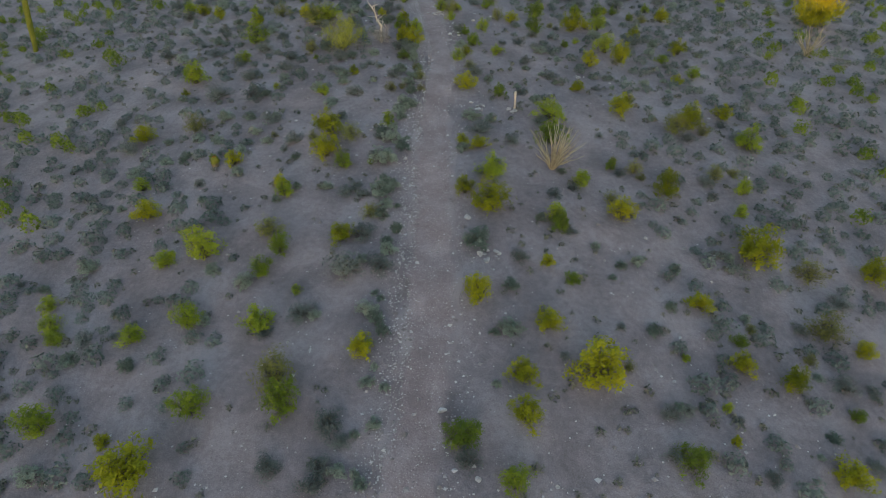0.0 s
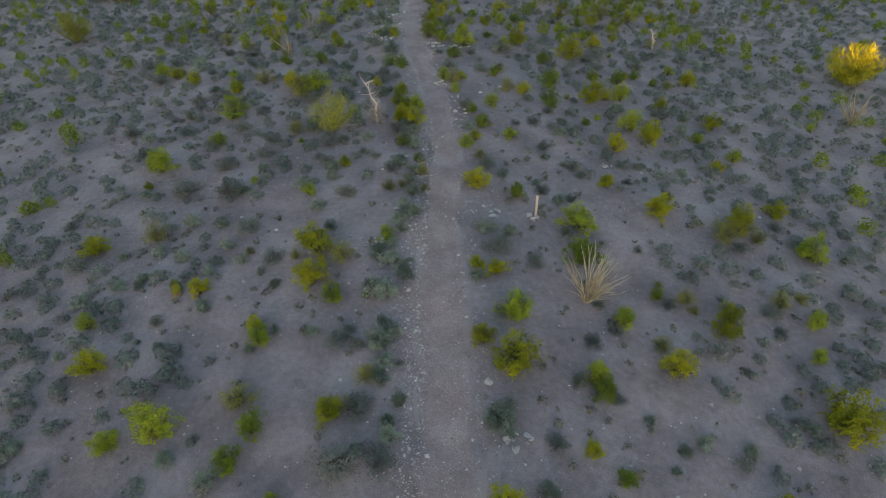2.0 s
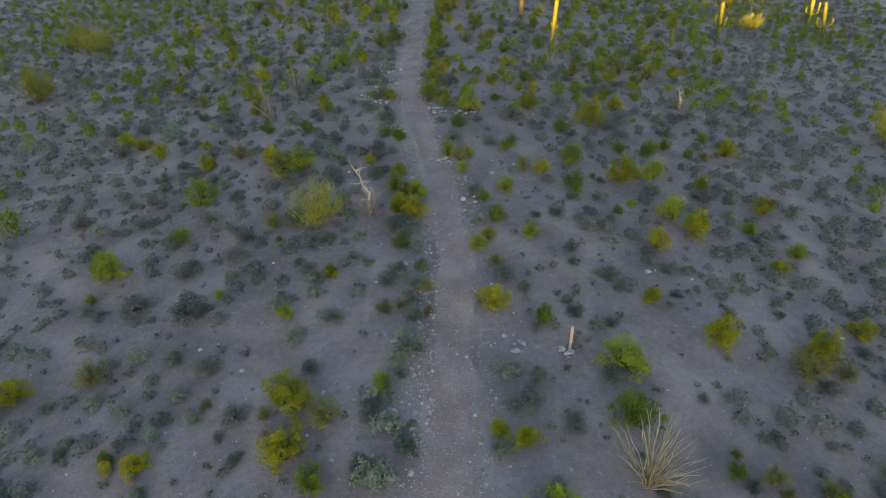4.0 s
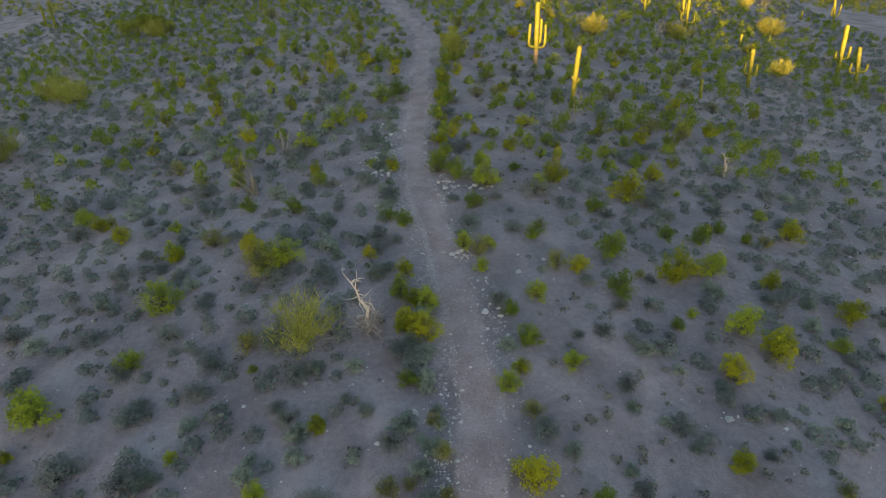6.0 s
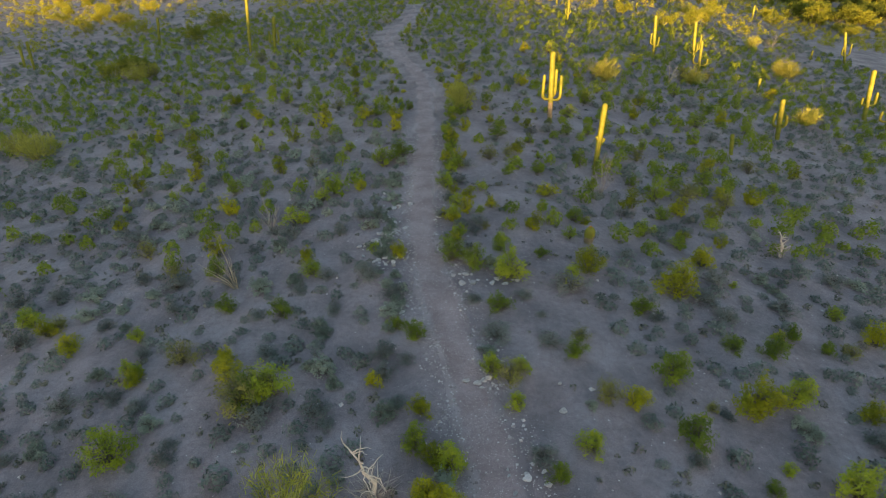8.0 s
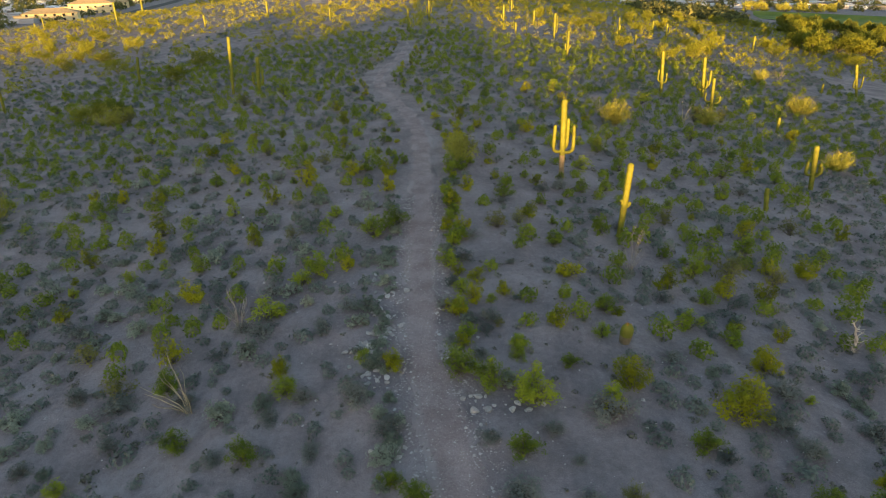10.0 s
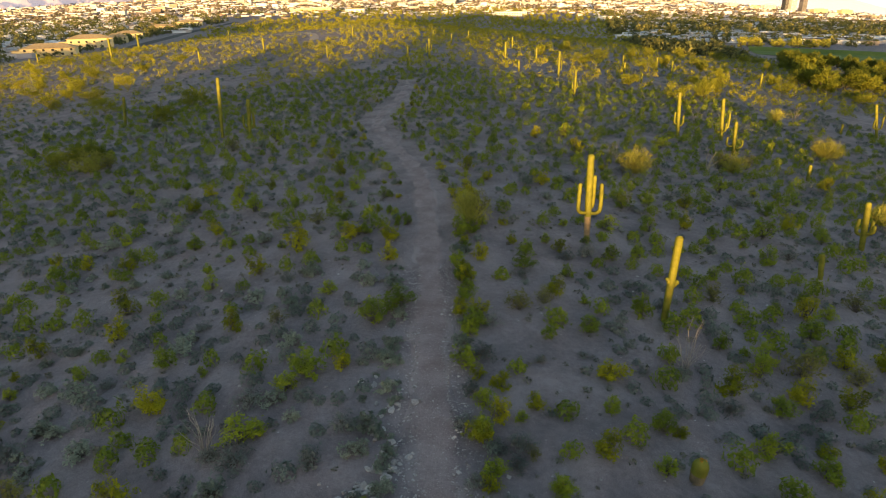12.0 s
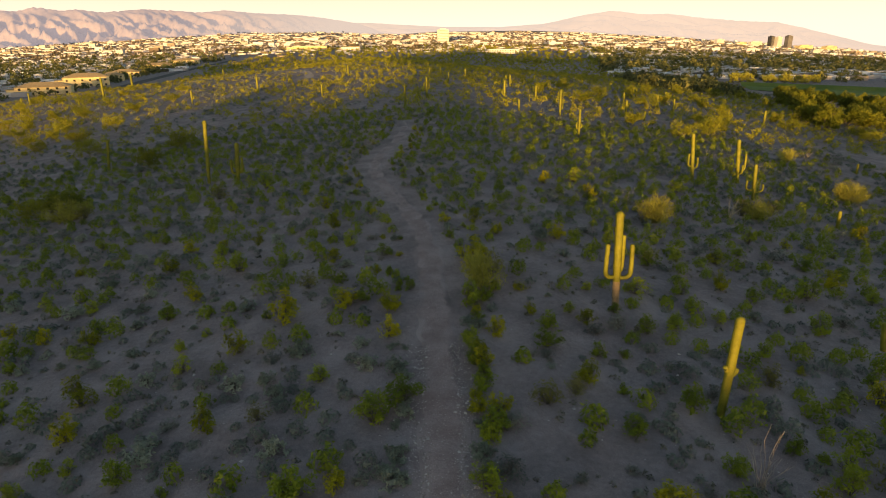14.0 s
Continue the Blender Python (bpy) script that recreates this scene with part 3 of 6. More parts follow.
def plant(kind, *spots):
    """Shrubs of a kind at x, y with their spread in metres; far along the ridge the crowns fill less of it."""
    for x, y, w in spots:
        w *= float(np.interp(y, (52, 78), (1.0, 0.7)))
        hold(x, y, w)
        grown = KINDS[kind] if y < 48 else FAR_KINDS[kind]
        k = planting.randrange(len(grown))
        m = place(x, y, planting.uniform(0, 6.28), (w * planting.uniform(0.9, 1.1), w * planting.uniform(0.85, 1.05), w * TALL[kind] * planting.uniform(0.8, 1.1)))
        first = grown[k]
        if first.name in started:
            copy_thing(first, m @ Matrix.Diagonal((1 / first.scale.x, 1 / first.scale.y, 1 / first.scale.z, 1)))
        else:
            started.add(first.name)
            first.matrix_basis = m


# 8 to 16 m along the ridge
plant("green_shrub", (1.89, 8.94, 1.02), (6.81, 9.77, 1.3), (0.55, 10.26, 1.23), (-4.66, 11.27, 1.37), (-12.13, 11.37, 1.42), (-7.43, 11.54, 1.4), (8.49, 11.64, 0.42), (12.64, 11.75, 0.6), (7.72, 13.36, 0.36), (9.74, 14.16, 0.65), (-10.39, 14.44, 0.94), (-6.07, 14.54, 1.29), (-13.19, 14.67, 0.77), (-8.61, 14.96, 1.14), (-13.52, 15.21, 0.97), (-5.02, 15.86, 0.48))
plant("bright_shrub", (-8.64, 9.59, 1.97), (11.33, 9.71, 1.17), (8.38, 10.58, 0.4), (-9.84, 10.73, 0.65), (2.38, 10.86, 1.18), (2.43, 12.21, 1.17), (4.73, 12.45, 2.02), (11.01, 12.69, 0.97), (-2.49, 13.13, 0.95), (9.51, 13.15, 0.89), (3.35, 14.15, 1.08), (14.22, 14.27, 0.85), (1.19, 15.2, 1.21), (8.85, 15.63, 0.97))
plant("grey_shrub", (-2.82, 9.37, 0.6), (-11.71, 9.89, 0.95), (10.79, 10.31, 0.32), (11.54, 10.99, 0.58), (6.99, 11.53, 0.5), (1.59, 11.98, 0.42), (-2.23, 12.03, 0.58), (11.99, 13.08, 0.45), (-10.2, 13.37, 0.72), (-12.28, 13.8, 0.83), (1.63, 13.87, 0.45), (2.16, 13.95, 0.89), (6.93, 14.34, 0.74), (-4.22, 14.62, 0.55), (-2.46, 14.7, 0.83), (-8.16, 15.02, 0.76), (10.37, 15.27, 0.48), (7.8, 15.41, 0.58), (2.31, 15.78, 0.76))
plant("dark_shrub", (-3.44, 9.02, 0.88), (-3.21, 9.48, 0.9), (9.09, 9.55, 0.69), (-4.75, 9.57, 0.91), (0.68, 9.61, 0.9), (6.42, 9.96, 0.93), (-2.84, 10.19, 0.77), (12.44, 10.23, 0.65), (-3.22, 10.78, 1.1), (8.71, 11.28, 0.41), (6.65, 11.3, 0.74), (7.22, 11.48, 0.58), (-13.93, 12.61, 0.45), (13.68, 12.71, 0.71), (12.74, 12.81, 1.07), (3.77, 13.11, 0.44), (-5.83, 14.15, 0.73), (5.83, 14.4, 0.46), (-12.1, 14.56, 0.95), (-11.1, 14.66, 0.48), (-4.68, 14.71, 1.11), (12.27, 15, 0.77))
plant("straw_shrub", (-5.02, 12.25, 1.51), (5.74, 12.78, 0.52), (11.95, 13.62, 0.55), (10.37, 14.76, 0.48), (13.07, 14.92, 1.44))
# 16 to 24 m along the ridge
plant("green_shrub", (4.5, 16.17, 0.68), (-14.13, 16.24, 0.91), (-6.52, 16.97, 1.01), (-10.36, 17.88, 1.05), (-5.98, 17.92, 1.04), (-8.91, 18.17, 1.58), (4.36, 18.85, 0.95), (4.32, 19.35, 0.89), (12.3, 20.93, 0.67), (-6.49, 21.25, 0.97), (2.02, 21.78, 1.3), (5.73, 21.78, 1), (12.91, 22.45, 0.89), (-13.05, 22.76, 0.88), (-4.27, 22.91, 1.03), (-3.07, 22.91, 0.35), (7.26, 23.14, 0.71))
plant("bright_shrub", (3.71, 16.94, 0.6), (16.53, 18, 1.29), (-3.71, 18.26, 1.14), (11.94, 18.32, 1.92), (1.81, 19.7, 1.63), (6.95, 19.83, 1.22), (0.87, 20.66, 1.01), (-12.08, 20.89, 1.37), (9.36, 21.77, 1.35), (-6.73, 21.86, 0.75), (-9.2, 23.79, 0.99), (-5.09, 23.8, 1.42), (1.6, 23.86, 0.89))
plant("grey_shrub", (-7.02, 16.45, 0.89), (5.98, 16.54, 0.4), (-2.87, 17.03, 0.6), (6.42, 17.19, 0.51), (-14.9, 17.25, 0.63), (-8.39, 17.28, 0.82), (8.45, 17.31, 0.62), (7.1, 17.45, 0.62), (1.24, 17.84, 1.32), (-13.46, 18.06, 0.96), (5.65, 18.08, 0.52), (10.79, 18.19, 0.64), (3.72, 19.26, 0.59), (-2.4, 19.39, 0.88), (-2.21, 19.98, 0.76), (-2.48, 20.73, 1.09), (-6.76, 20.9, 0.48), (-12.8, 20.92, 0.49), (-9.99, 21.4, 0.49), (-4.74, 21.46, 0.65), (-13.56, 21.53, 0.51), (-6.01, 21.61, 0.49), (-10.86, 21.77, 0.34), (2.2, 22.4, 1.01), (5, 22.48, 0.51), (-2.53, 22.91, 1.45), (-8.9, 23.06, 0.7), (0.86, 23.58, 0.71), (-6.5, 23.86, 0.54))
plant("dark_shrub", (14.34, 16.39, 1.02), (-3.4, 16.54, 1.56), (-2.23, 16.61, 1.17), (2.72, 17.13, 0.9), (-16.09, 17.73, 0.54), (10.5, 18.36, 0.86), (-2.99, 18.37, 1.25), (4.78, 18.68, 0.63), (-3.19, 20.72, 0.78), (4.45, 20.76, 0.79), (-3.86, 21.01, 0.95), (5.37, 21.37, 0.65), (-3.59, 21.45, 0.65), (1.55, 21.83, 0.82), (11.5, 22.03, 0.7), (-10.45, 22.59, 0.69), (7.61, 22.85, 0.7), (11.45, 22.92, 1.08), (-2.91, 23.32, 0.87))
plant("straw_shrub", (13.73, 17.65, 1.27), (-6.6, 18.92, 1.07), (-2.77, 19.45, 0.88), (6.8, 20.83, 0.8), (8.42, 22.55, 0.52), (9.7, 22.74, 0.71), (8.22, 23.03, 0.8), (11.95, 23.31, 0.91), (12.93, 23.66, 0.74), (7.5, 23.78, 0.46))
# 24 to 32 m along the ridge
plant("green_shrub", (-10.23, 24.19, 0.55), (4.84, 24.69, 1.48), (-2.52, 25.83, 0.77), (14.68, 26.34, 1.64), (5, 26.69, 1.6), (2.8, 28.5, 0.85), (-5.99, 29.24, 0.78), (-8.75, 30.76, 0.51))
plant("bright_shrub", (0.82, 24.17, 0.72), (-5.14, 25.43, 1.7), (-14.54, 27.08, 1.24), (12.07, 27.68, 1.49), (8.79, 28.1, 1.49), (14.3, 29.03, 1.12), (1.19, 29.27, 1.19), (6.88, 29.88, 0.81), (-4.71, 31.21, 0.68), (-13.97, 31.49, 0.53))
plant("grey_shrub", (-13.93, 24.09, 0.93), (-2.26, 24.48, 1.09), (-11.83, 24.57, 0.57), (-12.62, 24.62, 0.76), (-9.2, 24.89, 0.66), (-11.77, 24.93, 0.67), (-8.09, 25.39, 0.67), (-10.57, 25.99, 0.89), (2.23, 26.1, 0.78), (-1.95, 26.22, 0.59), (1.36, 26.25, 0.98), (-8.83, 26.26, 0.69), (-11.65, 26.41, 0.9), (-13.14, 26.43, 0.61), (-5.85, 26.46, 0.6), (-2.07, 26.82, 0.8), (-1.68, 27.22, 0.91), (-8.13, 27.53, 0.62), (10.26, 27.69, 0.53), (-9.5, 27.87, 0.84), (-10.78, 28.14, 0.96), (-5.5, 28.2, 0.84), (4.55, 28.38, 0.74), (3.76, 29.57, 0.56), (11.6, 29.68, 0.5), (-6.45, 29.86, 0.8), (-3.57, 30.08, 0.48), (-9.19, 30.14, 0.82), (2.33, 30.14, 0.65), (-5.14, 30.26, 0.73))
plant("grey_shrub", (5.83, 30.36, 0.5), (-6.42, 30.38, 0.49), (8.93, 30.78, 0.43), (10.31, 30.86, 0.43), (-13.88, 30.88, 0.69), (-2.23, 31.01, 1), (-5.19, 31.03, 0.84), (12.08, 31.16, 0.44), (5.23, 31.21, 0.52), (10.82, 31.52, 0.71), (4.38, 31.67, 0.52), (9.04, 31.85, 0.63), (-8.58, 31.92, 0.71))
plant("dark_shrub", (3.04, 24.43, 1.01), (-7.15, 24.65, 0.56), (-2.74, 24.74, 0.92), (1.71, 25.03, 1.39), (-6.79, 25.34, 1.14), (7.18, 25.54, 0.58), (-15, 26.13, 1.4), (4.54, 26.26, 0.99), (11.64, 26.37, 1.02), (-4.78, 26.76, 0.8), (14.51, 27.1, 1.27), (-8.34, 27.26, 1.22), (14, 28.15, 0.88), (5.04, 28.61, 0.75), (-4.38, 28.78, 1.06), (-16.54, 28.96, 0.89), (3.89, 28.98, 0.87), (-9.77, 30.07, 1.62), (7.94, 30.28, 0.67), (-2.45, 30.4, 0.97), (-11.94, 30.72, 1.51), (1.69, 30.85, 1), (12.67, 31, 0.35), (5.61, 31.14, 1.03), (-5.64, 31.66, 0.87), (-3.37, 31.67, 0.69), (8.78, 31.73, 0.72))
plant("straw_shrub", (-4.15, 24.95, 1.12), (-5.91, 25.15, 0.57), (-7.81, 25.8, 0.49), (11.19, 26.95, 1.45), (12.6, 26.99, 0.84), (-12.12, 27.43, 1.25), (-1.08, 28.86, 0.54), (-2.59, 29.07, 0.75), (-2.02, 29.21, 0.46), (9.52, 29.31, 0.64), (-1.16, 30, 0.64), (-1.39, 31.07, 0.59), (1.43, 31.42, 0.77))
# 32 to 40 m along the ridge
plant("green_shrub", (0.83, 32.32, 0.89), (-2.11, 32.61, 0.72), (-13.78, 32.84, 1.66), (2.98, 33.3, 0.84), (14.17, 33.49, 0.98), (-7.12, 33.8, 0.38), (1.7, 34.23, 0.96), (-11.45, 34.73, 1), (12.78, 35.04, 0.83), (7.07, 35.49, 0.62), (9.48, 35.56, 1.45), (1.26, 35.64, 0.81), (7.84, 36.17, 0.53), (-1.58, 36.18, 1.13), (2.32, 36.62, 0.95), (-2.53, 36.95, 1.06), (5.51, 37.03, 1.29), (-11.46, 37.79, 1.55), (0.5, 38.28, 0.67), (9.68, 38.96, 1.25), (-7.19, 39.64, 1.59), (5.85, 39.74, 1.45), (-0.1, 39.77, 0.89), (0.89, 39.78, 0.72))
plant("bright_shrub", (12.95, 32.46, 0.75), (1.26, 32.9, 0.73), (8.09, 33.37, 1.14), (10.18, 34.49, 1.5), (-1.77, 34.73, 1.27), (-2.36, 34.98, 0.89), (14.29, 36.83, 1.33), (-2.34, 38.16, 0.83), (4.18, 38.4, 1.02), (7.99, 38.47, 1.55), (11.96, 38.55, 0.89), (8.88, 38.74, 0.71), (-3.85, 39.67, 0.71))
plant("grey_shrub", (12.16, 32.4, 0.47), (6.35, 33.3, 0.57), (-14.32, 33.39, 1.14), (-3.81, 33.44, 0.75), (-5.05, 33.54, 0.75), (-1.66, 33.87, 0.76), (1, 33.99, 0.76), (5.47, 34.04, 0.77), (-6.62, 34.93, 1.38), (12.37, 36.14, 0.86), (-15.81, 36.5, 1.08), (15.53, 36.6, 0.66), (12.89, 37.4, 0.9), (11.31, 37.62, 0.43), (9.38, 37.65, 0.9), (9.22, 38.01, 0.69), (2.78, 38.21, 0.5), (-3.42, 38.27, 1), (-14.09, 38.49, 0.86), (-10.74, 38.9, 0.86), (-5.09, 39.64, 0.71))
plant("dark_shrub", (-6, 32.13, 0.71), (-3.96, 32.19, 0.53), (-10.59, 32.34, 1.26), (4.49, 32.53, 0.9), (-10.45, 32.85, 0.92), (-8.74, 33.14, 1.11), (-5.65, 33.29, 1.11), (-2.03, 33.46, 1.11), (-2.42, 33.89, 1.13), (-8.67, 34.32, 1.36), (12.86, 34.43, 0.81), (-11.73, 34.45, 1.18), (5.21, 34.56, 0.79), (3.33, 34.61, 0.59), (4.34, 34.76, 0.99), (14.27, 34.89, 0.62), (-10.59, 35.91, 1.24), (1.01, 36.19, 1.03), (5.22, 36.2, 0.84), (-13.61, 36.43, 1.27), (-16.93, 37.21, 1.32), (11.66, 37.38, 1.34), (-9.81, 37.48, 0.88), (-9.81, 38, 0.66), (-5.23, 38.04, 0.82), (6.96, 38.17, 0.68), (-15.03, 38.41, 0.68), (-3.1, 38.62, 0.85), (-5.56, 38.64, 1.02), (-7.35, 38.75, 1.53))
plant("dark_shrub", (-13.9, 39.48, 0.72), (-11.49, 39.9, 0.91), (-3.5, 39.98, 1.08))
plant("straw_shrub", (-7.57, 35.04, 1), (6.65, 38.43, 0.52), (3.37, 38.6, 1.02), (0.46, 39.29, 1.05), (-8, 39.39, 1.91))
# 40 to 48 m along the ridge
plant("green_shrub", (2.81, 40.61, 0.93), (10.06, 41.22, 1.18), (-12.38, 41.43, 1.16), (8.68, 41.51, 0.99), (-2.51, 41.65, 0.96), (12.44, 41.72, 0.71), (-3.2, 42.35, 0.8), (11.41, 42.4, 0.83), (0.56, 43.01, 1.02), (6.01, 43.32, 1.05), (-13.03, 43.7, 0.74), (-7.6, 43.93, 1.06), (14.08, 43.96, 0.78), (-9.92, 44.9, 0.99), (3.73, 45.09, 1.11), (1.27, 45.32, 1.67), (10.67, 45.61, 0.47), (-18.2, 45.64, 1.14), (-6.84, 46.67, 1.05), (-0.99, 46.67, 1.39), (2.86, 47.06, 0.72), (1.1, 47.38, 0.72), (-11.19, 47.87, 1.21), (-4.27, 47.89, 0.69), (1.23, 47.99, 0.88))
plant("bright_shrub", (-8.76, 40.74, 1.12), (-12.11, 41.14, 0.77), (-9.06, 41.56, 0.77), (10.77, 42.21, 0.62), (14.82, 42.55, 1.27), (-15.46, 43.45, 1.05), (-17.09, 44.84, 1), (7.95, 44.91, 2.01), (4.66, 46.15, 1.39), (-3.22, 47.27, 0.83), (10.03, 47.4, 1.23), (-7.19, 47.79, 0.86))
plant("grey_shrub", (-5.54, 40.45, 1.1), (-0.09, 40.64, 0.74), (-6.06, 40.72, 0.65), (-13.66, 41.76, 0.79), (-5.8, 42.35, 0.84), (-5.97, 42.86, 0.81), (-3.43, 43.29, 1.03), (-13.84, 44.56, 0.66), (12.59, 45.27, 0.58), (-15.85, 45.57, 0.96), (12.45, 45.71, 0.71), (-14.48, 45.81, 0.69), (-8.84, 46.07, 1.21), (0.59, 46.07, 0.92), (-7.48, 46.21, 0.92), (12.28, 46.4, 0.96), (-13.49, 46.62, 0.83), (7.8, 46.77, 0.72), (17.02, 46.89, 1), (-16.27, 47.24, 1.2), (-3.94, 47.45, 0.96))
plant("dark_shrub", (-14.15, 40.44, 1.11), (-12.56, 40.45, 0.93), (-2.79, 40.56, 0.74), (-3.54, 41.05, 1.13), (2.05, 41.18, 1.14), (0.28, 41.54, 1.34), (-7.66, 41.73, 1.16), (-12.37, 42.59, 0.81), (2.08, 42.73, 0.51), (6.55, 42.97, 0.83), (9.28, 43.36, 1.28), (-0.41, 43.61, 0.84), (15.08, 43.72, 1.11), (-5.57, 43.81, 0.84), (1.53, 43.92, 0.85), (-8.51, 44.1, 0.86), (12.12, 44.19, 1.33), (-3.26, 44.35, 1.28), (-17.99, 44.48, 1.31), (8.89, 44.49, 1.33), (3.49, 44.68, 1.75), (-14.66, 44.73, 0.88), (-12.22, 45.37, 0.9), (-7.13, 45.54, 0.9), (-4.43, 45.86, 1.36), (9.87, 45.96, 1.4), (-6.09, 46.26, 0.92), (-10.2, 46.84, 1.18), (15.94, 47, 1.49), (-12.7, 47.23, 1.44))
plant("dark_shrub", (6.68, 47.59, 0.98), (-18.1, 47.74, 1.47), (-19.89, 47.79, 1.48), (-14.36, 47.93, 1.04))
plant("straw_shrub", (3.21, 41.48, 0.78), (13.29, 41.7, 0.82), (-10.68, 41.94, 1.18), (-16.87, 45.28, 0.9))
# 48 to 56 m along the ridge
plant("green_shrub", (4.4, 48.63, 0.91), (-0.54, 48.7, 0.9), (9.52, 48.83, 1.13), (8.14, 49.66, 1.16), (5.05, 50.53, 0.99), (0.6, 50.8, 0.59), (3.66, 51.33, 0.82), (-8.33, 51.51, 1.61), (9.82, 51.84, 1.07), (-7.33, 53.95, 1.11), (10.19, 53.97, 1.16), (6.9, 54.49, 1.17), (-6.75, 54.7, 1.6), (10.91, 54.92, 1.2), (10.27, 55.29, 0.61), (-10.82, 55.49, 0.59), (9.5, 55.64, 0.86))
plant("bright_shrub", (11.81, 49.31, 0.78), (-11.52, 49.46, 1.3), (2.93, 49.46, 1.13), (10.14, 49.81, 0.79), (-0.86, 50.2, 0.96), (5.54, 50.35, 0.6), (1.19, 51.37, 0.81), (12.63, 52.22, 1.21), (0.21, 52.55, 0.85), (11.04, 52.69, 1.33), (8.53, 52.76, 1.32), (4.24, 53.13, 1.31), (-12.2, 53.88, 1.44), (-18.08, 54.17, 0.91), (14.3, 54.85, 1.21), (-5.41, 54.86, 0.92), (16.15, 54.95, 1.47))
plant("grey_shrub", (-3.68, 48.49, 0.71), (-8.69, 49.25, 1.16), (-16.04, 49.49, 0.75), (-0.41, 49.79, 0.76), (-4.6, 50.18, 0.96), (10.34, 50.27, 0.61), (14.25, 50.48, 0.83), (-16.71, 50.95, 0.7), (-4.27, 51.17, 1.2), (-15.46, 51.51, 0.82), (-13.83, 51.92, 1.3), (-6.86, 52.28, 0.77), (-16.16, 52.42, 0.64), (-3.73, 53.06, 0.97), (-7.67, 53.32, 1.09), (-15.4, 53.33, 0.88), (-16.02, 53.53, 1.16), (-18.89, 53.95, 0.67), (-3.67, 54.79, 1.15), (-0.98, 55.35, 0.94), (-15.61, 55.44, 1.48), (-3.58, 55.75, 0.95))
plant("dark_shrub", (-1.1, 48.48, 0.89), (-9.96, 49.42, 0.93), (0.33, 49.77, 1.13), (-5.94, 50.18, 1.15), (11.78, 50.19, 0.61), (-8.34, 50.59, 1.36), (-9.1, 50.8, 0.98), (-1.29, 50.86, 0.99), (-5.1, 51.51, 1.21), (7.88, 51.75, 1.06), (-16.66, 52.51, 1.27), (-17.21, 53.03, 0.87), (-8.47, 53.54, 1.31), (5.44, 53.55, 0.67), (1.75, 53.94, 0.67), (3.59, 54.45, 0.69), (-0.14, 54.47, 1.36), (-14.69, 55.97, 0.96))
plant("straw_shrub", (-13, 48.01, 1.22), (0.66, 49.33, 0.56), (-15.25, 50.43, 1.17), (13.98, 53.74, 1.17), (12.01, 54.12, 1.87))
# 56 to 64 m along the ridge
plant("green_shrub", (-18.54, 56.07, 0.73), (4.24, 56.23, 1.23), (-0.42, 56.44, 1.46), (-12.68, 56.61, 1.22), (-16.1, 56.67, 0.86), (18.52, 56.98, 1.06), (14.28, 57.08, 1.56), (-14.73, 57.62, 0.76), (-4.38, 57.74, 1.52), (7.02, 57.83, 1.3), (-3.37, 58.58, 1.56), (4.73, 58.6, 0.67), (16.38, 59.03, 1.12), (13.91, 59.29, 0.7), (16.05, 60.47, 0.93), (-6.55, 60.7, 1.09), (5.76, 61.21, 0.69), (4.58, 61.22, 0.91), (2.6, 61.8, 1.38), (12.24, 61.99, 1.09), (-20.11, 62.83, 0.7), (-12.65, 63.11, 1.19), (2.95, 63.28, 1.22), (7.5, 63.32, 1.24))
plant("bright_shrub", (-0.09, 57.32, 1.26), (-19.16, 57.45, 0.63), (-10.49, 58.74, 1.31), (15.26, 58.94, 1.39), (-18.97, 59.02, 1.33), (-15.77, 59.42, 1.34), (3.65, 59.47, 1.36), (21.4, 59.89, 1.17), (-0.24, 60.17, 1.37), (13.05, 60.75, 0.58), (-16.25, 61.7, 1.78), (0.67, 62.8, 1.19), (-3.85, 63.22, 1.31), (4.92, 63.99, 1.01))
plant("grey_shrub", (-17.03, 56.05, 0.89), (-19.63, 56.76, 0.87), (-7.68, 56.83, 1.17), (-12.26, 57.73, 1.6), (-3.24, 57.86, 0.77), (-21.11, 58.18, 0.96), (-18.25, 58.22, 0.78), (-17.21, 58.6, 0.97), (-8.21, 60.14, 1.16), (-21.72, 60.16, 0.97), (-3.6, 60.52, 1.51), (7.92, 60.66, 0.45), (-4.71, 61.11, 1.17), (-8.71, 61.17, 1.17), (-10.06, 61.29, 1.33), (-13.99, 62.62, 1.16), (-5.04, 62.93, 0.95), (-7.64, 62.97, 1.49), (-0.42, 63.75, 0.98))
plant("dark_shrub", (0.36, 56.8, 1.24), (8.13, 58.61, 1.07), (-11.92, 59.09, 1.06), (2.44, 60.99, 0.9), (-8.81, 62.87, 1.18), (14.66, 62.93, 1.26), (5.14, 63.08, 1.22), (6.37, 63.8, 1.5))
plant("straw_shrub", (1.76, 57.89, 1.54), (2.93, 58.47, 1.05), (-8.5, 58.69, 1.05), (11.05, 59.64, 1.39), (18.49, 60.04, 1.45))
